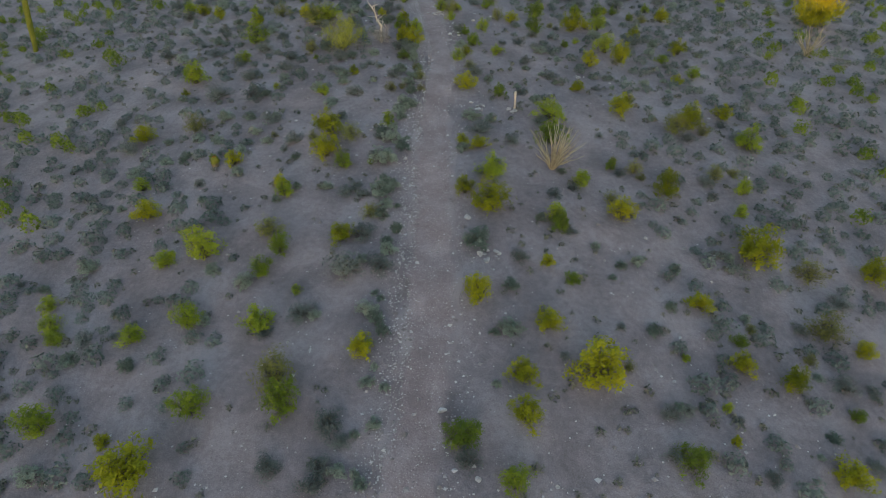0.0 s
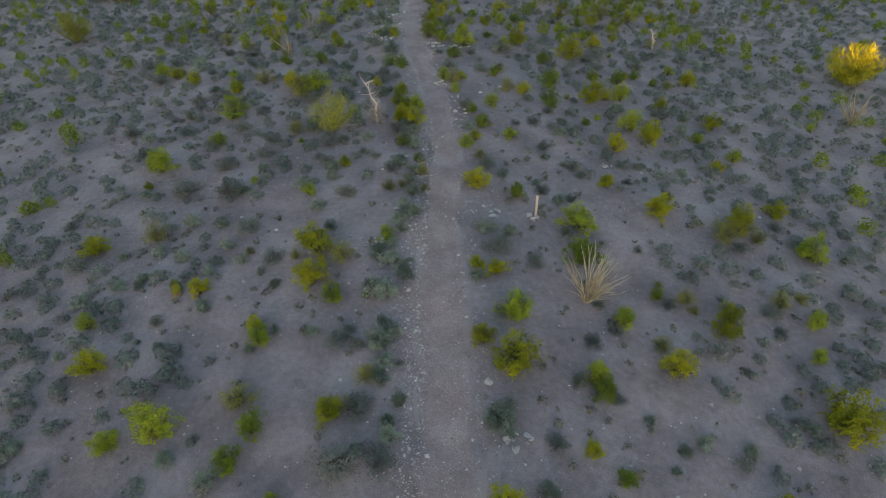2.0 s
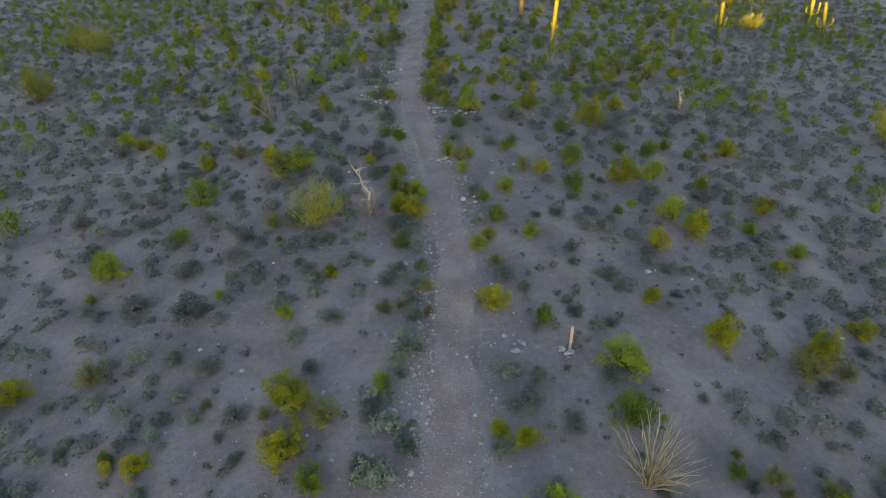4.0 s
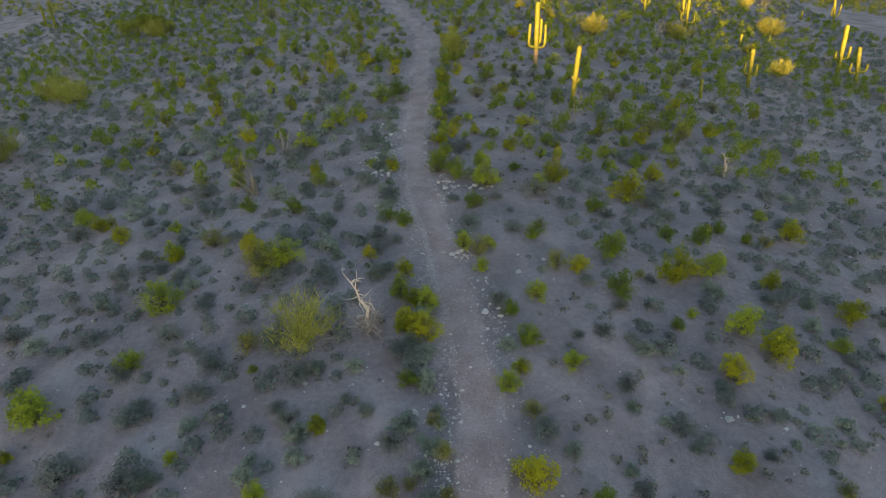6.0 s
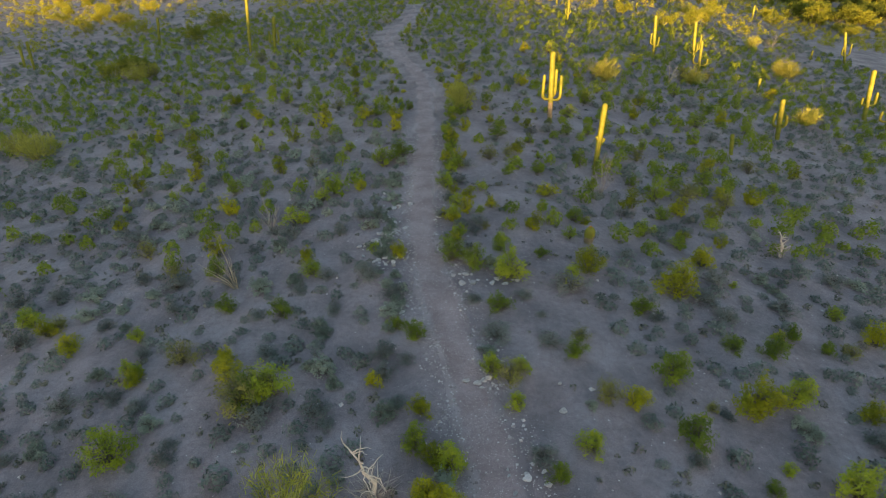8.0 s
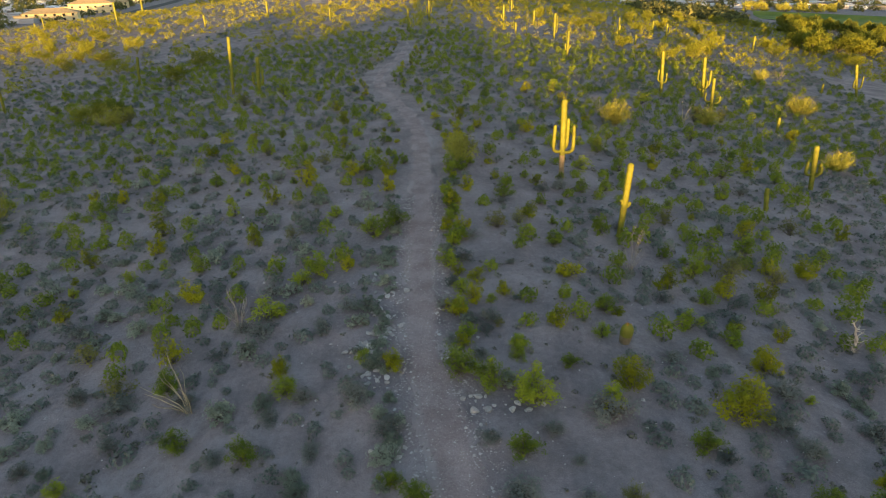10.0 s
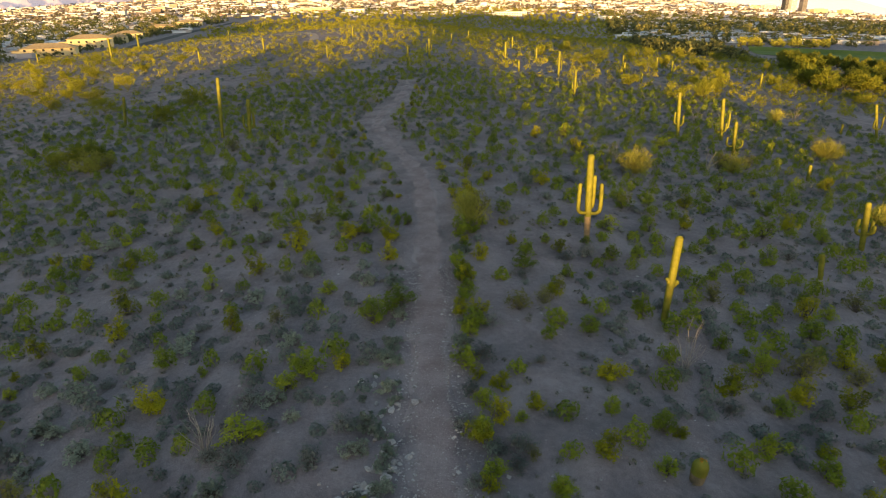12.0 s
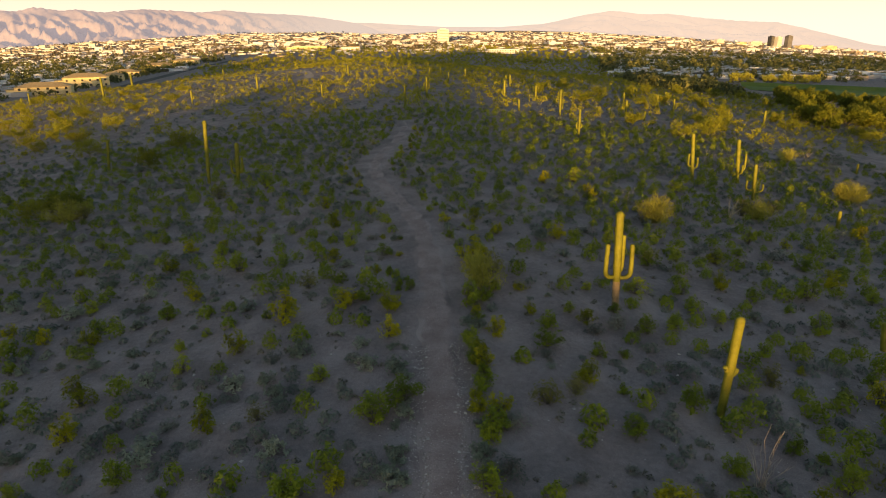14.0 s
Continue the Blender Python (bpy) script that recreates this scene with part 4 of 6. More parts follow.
# 64 to 72 m along the ridge
plant("green_shrub", (9.13, 64.09, 1.28), (4.39, 64.84, 0.78), (11.76, 64.95, 1.07), (-13.42, 65, 0.89), (16.88, 65.02, 1.63), (6.63, 65.15, 0.79), (-0.12, 65.52, 1.81), (-21.45, 65.61, 1.03), (10.87, 66.06, 1.37), (-12.55, 66.27, 0.66), (16.4, 66.82, 0.86), (-9.87, 66.92, 0.81), (-5.27, 67.2, 1.09), (8.54, 67.51, 1.7), (5.99, 67.53, 0.85), (-2.93, 67.82, 1.12), (15.15, 67.97, 1.47), (11.25, 68.16, 1.47), (-18.68, 68.56, 1.42), (-15.24, 68.82, 1.43), (18.83, 68.97, 2.44), (22.94, 69.27, 1.26), (-20.24, 71.29, 1.23), (10.83, 71.8, 1.94))
plant("bright_shrub", (-10.49, 64.05, 1.47), (2.55, 64.8, 0.77), (-3.88, 66, 1.58), (-8.93, 66.47, 2.12), (-6.06, 67.01, 1.62), (2.44, 67.03, 0.83), (-18.5, 67.3, 1.36), (-21.02, 68.01, 1.39), (13.93, 69.2, 1.52), (-23.7, 69.68, 1.17), (0.41, 70.38, 2.6), (-14.57, 70.83, 1.51), (21.7, 71, 1.96))
plant("grey_shrub", (-6.1, 64.1, 0.65), (-17.17, 64.91, 1.01), (-15.71, 65.36, 1.03), (-18.95, 65.39, 0.77), (-20.72, 65.44, 1.03), (13.86, 65.64, 1.1), (3.71, 66.36, 0.54), (-20.29, 66.71, 0.8), (-13.45, 67.05, 0.68), (-11.07, 68.13, 1.47), (-16.66, 68.38, 1.19), (-13.16, 69.96, 0.78), (-17.08, 70.23, 1.19), (-21.21, 71.23, 1.83), (-6.46, 71.85, 1.31))
plant("dark_shrub", (-15.11, 64.13, 0.74), (18.53, 65.7, 1.67))
plant("straw_shrub", (1.23, 68.64, 2.29), (-8.18, 69.65, 1.76))
# 72 to 80 m along the ridge
plant("green_shrub", (12.97, 72.7, 1.34), (-4.29, 72.85, 1.45), (-10.14, 73.21, 1.3), (21.54, 73.31, 1.74), (-23.76, 73.32, 1.29), (-12.83, 73.75, 1.96), (9.44, 74.58, 1.73), (18.09, 74.96, 1.43), (-6.4, 75.38, 1.71), (12.75, 75.56, 1.43), (25.51, 76.11, 1.13), (-14.72, 77, 1.42), (20.32, 77.65, 1.91), (-22.51, 78.48, 1.11), (4.88, 79.97, 1.17))
plant("bright_shrub", (-7.21, 73.07, 1.46), (15.59, 73.09, 1.7), (6.16, 74.88, 1.73), (2.59, 75.36, 1.39), (-17.4, 75.57, 1.71), (22.62, 77.01, 1.52), (24.8, 77.44, 1.16), (1.44, 77.57, 1.82), (-14.8, 77.97, 1.46), (-24.11, 77.99, 1.27), (-12.65, 78.13, 1.46), (-17.18, 78.64, 1.66), (-7.77, 78.96, 1.87))
plant("grey_shrub", (5.97, 72.01, 1.28), (-17.32, 72.06, 1.31), (-25.78, 73.54, 1.7), (-14.82, 73.6, 1.03), (-20.7, 74.5, 1.75), (5.29, 74.88, 1.72), (-3.65, 75.13, 1.08), (-11.34, 78.07, 1.91), (-20.5, 78.59, 1.55))
plant("dark_shrub", (-11.9, 72.4, 1.27), (15.1, 74.38, 2.09), (20.56, 74.83, 2.15), (-5.04, 75.69, 1.39), (8.61, 76.56, 1.81))
# 80 to 88 m along the ridge
plant("green_shrub", (-19.82, 81.36, 1.57), (-24.58, 82.39, 1.6), (4.21, 84.59, 1.71), (3, 86.91, 1.78), (-16.54, 87.07, 1.77))
plant("bright_shrub", (12.16, 80.12, 1.19), (31.08, 80.95, 2.11), (-8.87, 83.76, 1.66), (11.38, 85.18, 2.19))
plant("grey_shrub", (-29.51, 80.89, 1.55), (-31.56, 82.28, 1.26), (-18.39, 82.41, 1.69), (-30.02, 85.07, 1.77), (-27.71, 85.57, 1.8))
plant("dark_shrub", (13.87, 80.57, 2.4), (-29.86, 87.4, 2.21))
plant("straw_shrub", (15.03, 81.69, 2.6), (23.73, 84.65, 2.6), (26.75, 85.61, 2.28))
# 88 to 96 m along the ridge
plant("green_shrub", (20.34, 89.57, 2.6), (11.56, 90.03, 2.6), (-14.94, 92.48, 2.44))
plant("bright_shrub", (-10.99, 88.38, 1.14), (8.6, 88.57, 1.86), (40.13, 94.91, 2.6))
plant("grey_shrub", (-23.96, 88.05, 1.8), (-7.66, 89.8, 1.96), (-21.76, 90.67, 1.24), (-16.16, 91.32, 1.91))
plant("straw_shrub", (-18.78, 91.49, 2.6), (-30.69, 92.55, 2.6))
# 96 to 104 m along the ridge
plant("green_shrub", (-43.83, 103.54, 2.32))
plant("grey_shrub", (-24.63, 97.94, 1.68), (-28.08, 100.41, 2.6))
plant("dark_shrub", (-38.59, 97.56, 2.6), (-24.7, 103.43, 2.32))
plant("straw_shrub", (-35.83, 96.82, 2.6))
# 104 to 112 m along the ridge
plant("green_shrub", (-46.47, 111.45, 2.6))
plant("grey_shrub", (-32.69, 105.22, 2.5), (-32.67, 109.9, 2.73))

plant("bright_shrub", (-2.2, 35.2, 1.0), (-2.0, 36.4, 0.95))
# a row of sage-grey plants along the stony margin of the trail
margin = random.Random(44)
for y in np.concatenate([np.arange(7.0, 36.0, 0.62), np.arange(42.0, 63.0, 0.6)]):
    if margin.random() < (0.72 if y < 40 else 0.92):
        plant("grey_shrub", (float(trail_x(y)) - 1.15 - abs(margin.gauss(0, 0.5)), y + margin.uniform(-0.3, 0.3), margin.uniform(0.35, 0.85)))
for y in np.arange(46.0, 66.0, 0.72):
    plant(margin.choice(("green_shrub", "green_shrub", "bright_shrub", "grey_shrub", "dark_shrub")), (float(trail_x(y)) + 1.25 + abs(margin.gauss(0, 0.45)), y, margin.uniform(0.65, 1.2)))
for y in np.arange(66.0, 122.0, 0.5):
    side = margin.choice((-1, 1))
    plant(margin.choice(("green_shrub", "green_shrub", "bright_shrub", "grey_shrub")), (float(trail_x(min(y, 117))) + side * (1.35 + abs(margin.gauss(0, 1.6))) , y, margin.uniform(0.6, 1.2)))
for kind in (*KINDS.values(), *FAR_KINDS.values()):
    for first in kind:
        assert first.name in started

# ---- trees ----
def tree(name, x, y, height, width, seed, leaf_mat, label, leaves=900, leaf_size=0.11, bare=0.3, trunk_r=None, group="", limbs=9, slim=0.3, low=0.55, wood_mat=None):
    """A tapered trunk with forking limbs, and a ragged crown of leaf clumps round their ends."""
    rng = random.Random(seed)
    root = tagged(new(name), label, "tree", group)
    root.location = (x, y, float(ground_z(x, y)) - 0.05)
    wood, crown = Shape(), Shape()
    tr = trunk_r or height * 0.022
    fork = Vector((rng.gauss(0, 0.05) * height, rng.gauss(0, 0.05) * height, height * bare * rng.uniform(0.7, 1.1)))
    wood.tube([(0, 0, 0), fork * 0.5 + Vector((0.03 * height, 0, 0)), fork], [tr * 1.3, tr, tr * 0.9], 7, False)
    ends = []
    for i in range(limbs):
        t = 6.283 * i / limbs + rng.uniform(-0.4, 0.4)
        r = width * 0.5 * rng.uniform(0.35, 0.95)
        end = Vector((math.cos(t) * r, math.sin(t) * r, height * rng.uniform(low, 0.95) * (1 - 0.3 * (2 * r / width) ** 2)))
        mid = fork.lerp(end, 0.5) + Vector((rng.gauss(0, 0.04), rng.gauss(0, 0.04), 0.04)) * height
        wood.tube([fork, mid, end], [tr * 0.6, tr * 0.4, tr * 0.12], 5, False)
        for j in range(3):
            tip = mid.lerp(end, rng.uniform(0.3, 1.0)) + Vector((rng.gauss(0, 0.14) * width, rng.gauss(0, 0.14) * width, rng.uniform(0.0, 0.22) * height))
            wood.tube([mid.lerp(end, 0.2 + 0.2 * j), tip], [tr * 0.28, tr * 0.08], 4, False)
            ends.append((mid, tip))
        ends.append((mid, end))
    for k in range(leaves):
        mid, tip = ends[rng.randrange(len(ends))]
        p = tip.lerp(mid, 0.5 * rng.random() ** 2) + Vector((rng.gauss(0, 0.055) * width, rng.gauss(0, 0.055) * width, rng.gauss(0, 0.055) * height))
        p.z = max(p.z, 0.1)
        crown.leaf(p, leaf_size * rng.uniform(0.7, 1.5), rng, (tip - mid).normalized(), slim)
    part("trunk", wood.mesh("trunk", wood_mat or BARK, True), root)
    part("crown", crown.mesh("crown", leaf_mat), root)
    return root


PALO = "small yellow-green palo verde tree with fine twigs"


def broom_tree(x, y, height, width, seed, leaf_mat, label, boughs=22, twigs=75, fine=0.05):
    """Green boughs that fan out from the ground and break into sheaves of fine upright twigs."""
    rng = random.Random(seed)
    root = tagged(new("palo_verde"), label, "tree", "palo verde trees on the ridge")
    root.location = (x, y, float(ground_z(x, y)) - 0.05)
    crown = Shape()
    for i in range(boughs):
        wood = Shape()
        t, q = rng.uniform(0, 6.283), math.sqrt(rng.uniform(0.02, 1))
        r = width * 0.46 * q
        h = height * (1.0 - 0.5 * q * q) * rng.uniform(0.72, 1.0)
        way = Vector((math.cos(t), math.sin(t), 0))
        pts = [way * 0.06, way * r * 0.42 + Vector((rng.gauss(0, 0.05), rng.gauss(0, 0.05), h * 0.3)), way * r * 0.78 + Vector((rng.gauss(0, 0.06), rng.gauss(0, 0.06), h * 0.62)), way * r + Vector((0, 0, h * 0.9))]
        wood.tube(pts, [0.035, 0.024, 0.015, 0.005], 5, False)
        part("bough", wood.mesh("bough", BARK, True), root)
        for k in range(twigs):
            a = rng.uniform(0.75, 2.95)
            j = int(a)
            d = (pts[j + 1] - pts[j]).normalized()
            p = pts[j].lerp(pts[j + 1], a - j) + Vector((rng.gauss(0, 0.05), rng.gauss(0, 0.05), rng.gauss(0, 0.04))) * width
            p.z = max(p.z, 0.12)
            crown.leaf(p, rng.uniform(0.16, 0.34) * (0.6 + 0.2 * height), rng, d * 0.6 + Vector((0, 0, 0.2)), fine)
    part("crown", crown.mesh("crown", leaf_mat), root)
    return root


broom_tree(-5.85, 34.9, 2.5, 3.1, 200, PALE_TREE_LEAF, PALO, 20, 70)
broom_tree(-7.7, 39.4, 1.5, 2.0, 201, LEAF, "low olive palo verde bush with thin twigs", 20, 60)
broom_tree(28.4, 47.6, 3.5, 4.2, 202, GOLD_LEAF, "golden flowering palo verde tree in low sunlight", 30, 110, 0.08)
for i, (x, y, h, w) in enumerate(((14.9, 80.5, 2.7, 3.4), (0.75, 67.6, 2.3, 3.0), (39.3, 93.0, 3.1, 3.4), (30.7, 74.0, 2.0, 2.7), (24.8, 84.3, 2.2, 2.9),
                                  (-32.1, 92.6, 2.8, 4.4), (-33.0, 71.3, 2.5, 3.7), (-29.9, 57.4, 3.2, 3.7), (-30.9, 69.2, 2.8, 4.3), (43.2, 129.5, 3.3, 3.7), (44.8, 112, 2.4, 3.3))):
    broom_tree(x, y, h, w, 203 + i, PALE_TREE_LEAF, PALO, 24, 75, 0.07)
far_tree = random.Random(77)
WEST = ((-116, 240), (-92, 193), (-84, 190), (-66, 159), (-73, 181), (-75, 199), (-62, 182), (-71, 208), (-56.5, 190), (-96, 233), (-104, 231), (-108, 271), (-84, 229), (-62, 214), (-76, 161), (-55, 142), (-53, 150), (-90, 182), (-34, 96), (-36, 95), (-32, 111), (-32, 121.5),
        (-80, 172), (-99, 205), (-88, 214), (-78, 190), (-70, 168), (-96, 186), (-110, 222), (-63, 150), (-122, 255), (-90, 250), (-47, 128), (-60, 138))
EAST = ((66.5, 183), (58.5, 163), (52, 167), (43, 153), (86, 212), (94, 212), (102, 219), (87, 187), (69, 154), (41.6, 126), (35.6, 121.6), (46, 131), (46, 138), (31.6, 130), (80, 145), (78, 140), (38, 168), (49, 178), (60, 197), (72, 205), (56, 150), (64, 142), (30, 152), (24, 160), (35, 185))
GROVE = ((115, 226), (119, 221), (143, 247), (139, 235), (92.5, 182), (94, 178), (78.5, 152), (79, 159), (121, 204), (122, 199), (117, 186), (90, 162), (95, 162), (104, 206), (110, 214), (128, 226), (132, 240), (100, 192), (106, 198), (112, 205), (127, 212), (134, 222), (98, 170), (104, 176), (110, 182),
         (86, 168), (88, 174), (124, 236), (130, 250), (140, 220), (146, 232), (112, 170), (106, 163), (101, 156), (130, 204), (137, 212))
for i, (x, y) in enumerate(WEST + EAST):
    tree("palo_verde", x, y, far_tree.uniform(2.3, 3.5), far_tree.uniform(2.8, 4.6), 300 + i, SUNNY_TREE, PALO, 2400, 0.12, 0.12, 0.07, "palo verde trees on the ridge", 12, 0.4, 0.25)
for i, (x, y) in enumerate(GROVE):
    tree("mesquite_tree", x, y, far_tree.uniform(3.6, 5.2), far_tree.uniform(4.2, 6.2), 400 + i, TREE_LEAF, "dense dark green mesquite tree in a grove", 3400, 0.25, 0.08, 0.12, "trees of the grove", 12, 0.5, 0.2, TWIG)


# ---- ocotillos, dead wood, small cacti ----
def ocotillo(x, y, height, spread, canes, seed, mat, label, lean=(0, 0), thick=1.0):
    rng = random.Random(seed)
    root = tagged(new("ocotillo"), label, "shrub", "ocotillos on the ridge")
    root.location = (x, y, float(ground_z(x, y)) - 0.04)
    for i in range(canes):
        t, r = rng.uniform(0, 6.283), spread * math.sqrt(rng.uniform(0.05, 1))
        h = height * rng.uniform(0.45, 1.0) * (1.08 - 0.45 * (r / spread) ** 2)
        end = Vector((math.cos(t) * r + lean[0], math.sin(t) * r + lean[1], h))
        pts = [Vector((math.cos(t), math.sin(t), 0)) * 0.08]
        for k in (0.25, 0.5, 0.75, 1.0):
            pts.append(Vector((end.x * k, end.y * k, h * k ** 0.85)) + Vector((rng.gauss(0, 0.04), rng.gauss(0, 0.04), rng.gauss(0, 0.02))))
        s = Shape()
        w = thick * rng.uniform(0.6, 1.0)
        s.tube(pts, [0.021 * w, 0.018 * w, 0.016 * w, 0.013 * w, 0.006], 4)
        part("cane", s.mesh("cane", mat, True), root)
    return root


ocotillo(4.62, 22.7, 2.3, 1.3, 64, 1, CANE, "clump of straw-coloured dry ocotillo canes", (0.1, 0.2), 1.2)
ocotillo(-9.4, 51.1, 2.2, 0.8, 18, 2, GREY_CANE, "leafless grey ocotillo with thin upright canes")
ocotillo(-10.0, 46.6, 2.4, 0.95, 12, 3, CANE, "sparse ocotillo with long leaning pale canes", (-0.5, 0.2))
ocotillo(7.18, 53.8, 2.3, 0.8, 16, 4, GREY_CANE, "leafless grey ocotillo with thin upright canes", (0, 0), 0.6)
ocotillo(24.2, 40.1, 2.5, 1.1, 34, 5, CANE, "clump of straw-coloured dry ocotillo canes", (0, 0), 1.5)
ocotillo(22.2, 83.7, 2.2, 1.1, 16, 6, CANE, "leafless ocotillo with upright canes")
ocotillo(14.6, 84.5, 1.8, 1.1, 16, 7, GREY_CANE, "leafless grey ocotillo with thin upright canes")
for i, (x, y, h) in enumerate(((30.8, 104.7, 2.4), (49.7, 115.4, 2.2), (40.2, 87.0, 1.7), (38.7, 79.8, 1.9), (-34.0, 76.0, 2.8))):
    ocotillo(x, y, h, 1.1, 15, 30 + i, GREY_CANE if i in (0, 3, 4) else CANE, "leafless ocotillo with thin upright canes on the slope", (0, 0), 0.9)
ocotillo(-6.6, 102.6, 2.3, 1.2, 14, 8, GREY_CANE, "leafless grey ocotillo with thin upright canes")


def dead_tree(x, y, height, seed, label, boughs=10, twigs=40):
    rng = random.Random(seed)
    root = tagged(new("dead_tree"), label, "tree")
    root.location = (x, y, float(ground_z(x, y)) - 0.05)
    s = Shape()
    path = [Vector((0, 0, 0)), Vector((-0.02, 0, 0.25)), Vector((0.01, 0.02, 0.42)), Vector((-0.1, 0.0, 0.6)), Vector((-0.14, 0, 0.78)), Vector((-0.28, 0.03, 1.0))]
    path = [p * height for p in path]
    s.tube(path, [0.085, 0.066, 0.055, 0.042, 0.026, 0.009], 7)
    part("trunk", s.mesh("trunk", DRY, True), root, "bleached bare trunk")
    for i in range(boughs):
        k = rng.uniform(0.25, 0.92)
        j = min(int(k * 5), 4)
        o = path[j].lerp(path[j + 1], k * 5 - j)
        t = rng.uniform(0, 6.283)
        ln = height * rng.uniform(0.15, 0.34)
        pts = [o]
        d = Vector((math.cos(t), math.sin(t), rng.uniform(0.1, 0.9))).normalized()
        for q in range(4):
            d = (d + Vector((rng.gauss(0, 0.35), rng.gauss(0, 0.35), rng.gauss(0.05, 0.3)))).normalized()
            pts.append(pts[-1] + d * ln / 4)
        b = Shape()
        b.tube(pts, [0.024, 0.019, 0.014, 0.01, 0.005], 5)
        part("branch", b.mesh("branch", DRY, True), root)
    b = Shape()
    for i in range(twigs):
        t = rng.uniform(0, 6.283)
        r = height * rng.uniform(0.12, 0.42)
        o = Vector((math.cos(t) * 0.08, math.sin(t) * 0.08, rng.uniform(0.02, 0.3) * height))
        e = Vector((math.cos(t) * r, math.sin(t) * r, rng.uniform(0.03, 0.5) * height))
        b.tube([o, o.lerp(e, 0.5) + Vector((rng.gauss(0, 0.12), rng.gauss(0, 0.12), rng.gauss(0.05, 0.12))), e], [0.012, 0.009, 0.004], 4, False)
    part("twig_tangle", b.mesh("twig_tangle", GREY_CANE), root, "tangle of thin grey dead twigs")
    return root


dead_tree(-3.5, 35.1, 2.2, 5, "bleached bare dead tree with twisted boughs beside the trail", 20, 110)
dead_tree(14.6, 49.0, 1.5, 6, "small bleached dead shrub with forking boughs", 16, 24)


def fallen_branch(x, y, turn, length, seed):
    rng = random.Random(seed)
    root = tagged(new("fallen_branch"), "thin grey dead branch lying on the ground", "branch", "fallen branches by the dead tree")
    root.location, root.rotation_euler = (x, y, float(ground_z(x, y)) + 0.02), (0, 0, turn)
    s = Shape()
    s.tube([(length * k, rng.gauss(0, 0.04), 0.05 + 0.06 * rng.random()) for k in (0, 0.3, 0.6, 1)], [0.025, 0.02, 0.014, 0.005], 5)
    s.tube([(length * 0.4, 0, 0.08), (length * 0.6, 0.18, 0.16), (length * 0.75, 0.22, 0.12)], [0.014, 0.01, 0.004], 4)
    part("stick", s.mesh("stick", GREY_CANE, True), root)


for i, (x, y, t, ln) in enumerate(((-4.6, 35.2, 2.6, 0.9), (-4.3, 34.9, 3.4, 1.0), (-2.7, 35.7, 0.3, 0.8), (-5.0, 35.9, 2.2, 0.7))):
    fallen_branch(x, y, t, ln, 60 + i)


def barrel_cactus(x, y, height, radius, lean, label):
    root = tagged(new("barrel_cactus"), label, "cactus", "barrel cacti on the ridge")
    root.location = (x, y, float(ground_z(x, y)) - 0.04)
    s = Shape()
    n = 12
    pts = [(lean * k / n, 0, height * k / n) for k in range(n + 1)]
    ribbed(s, pts, [radius * (0.8 + 0.2 * math.sin(min(1, k / 7) * 1.57)) * (1 if k < 9 else math.sqrt(max(0.05, 1 - ((k - 8) / 4.2) ** 2))) for k in range(n + 1)], 16, 0.1)
    me = s.mesh("body", [CACTUS, CORK], True)
    for p in me.polygons:
        p.material_index = 1 if p.center.z < height * 0.45 else 0
    part("body", me, root)
    f = Shape()
    rng = random.Random(3)
    for i in range(30):
        t, r = rng.uniform(0, 6.28), radius * 0.5 * rng.random()
        f.leaf(Vector((lean + math.cos(t) * r, math.sin(t) * r, height * 1.0)), 0.06, rng)
    part("flower_crown", f.mesh("flower_crown", FLOWER), root, "small orange flower buds")


barrel_cactus(5.2, 48.45, 0.82, 0.22, 0.08, "squat ribbed barrel cactus with a brown base")
barrel_cactus(-10.1, 23.85, 0.5, 0.17, 0.03, "small round barrel cactus with orange buds")


def stake(x, y):
    root = tagged(new("trail_stake"), "weathered tan wooden trail stake propped with rocks", "post")
    root.location = (x, y, float(ground_z(x, y)) - 0.05)
    b = bmesh.new()
    bmesh.ops.create_cube(b, size=1)
    bmesh.ops.scale(b, vec=(0.09, 0.07, 0.95), verts=b.verts)
    bmesh.ops.translate(b, vec=(0, 0, 0.475), verts=b.verts)
    bmesh.ops.bevel(b, geom=b.edges[:], offset=0.008, segments=2, affect="EDGES")
    me = bpy.data.meshes.new("post")
    b.to_mesh(me)
    me.materials.append(POST)
    part("post", me, root)


stake(3.43, 27.35)


# ---- rocks and gravel ----
def rock_mesh(seed, detail=2):
    b = bmesh.new()
    bmesh.ops.create_icosphere(b, subdivisions=detail, radius=0.5)
    rng = random.Random(seed)
    off = Vector((rng.uniform(0, 50), rng.uniform(0, 50), rng.uniform(0, 50)))
    cuts = [(Vector((rng.gauss(0, 1), rng.gauss(0, 1), rng.gauss(0.2, 1))).normalized(), rng.uniform(0.2, 0.36)) for _ in range(11)]
    for v in b.verts:
        v.co *= 1 + 0.35 * noise.noise(v.co * 2.5 + off) + 0.15 * noise.noise(v.co * 7 + off)
        for n, d in cuts:
            over = v.co.dot(n) - d
            if over > 0:
                v.co -= n * over * 0.97
    me = bpy.data.meshes.new("rock")
    b.to_mesh(me)
    me.materials.append(STONE)
    return me


ROCKS = [rock_mesh(i) for i in range(7)]
rock_rng = random.Random(9)


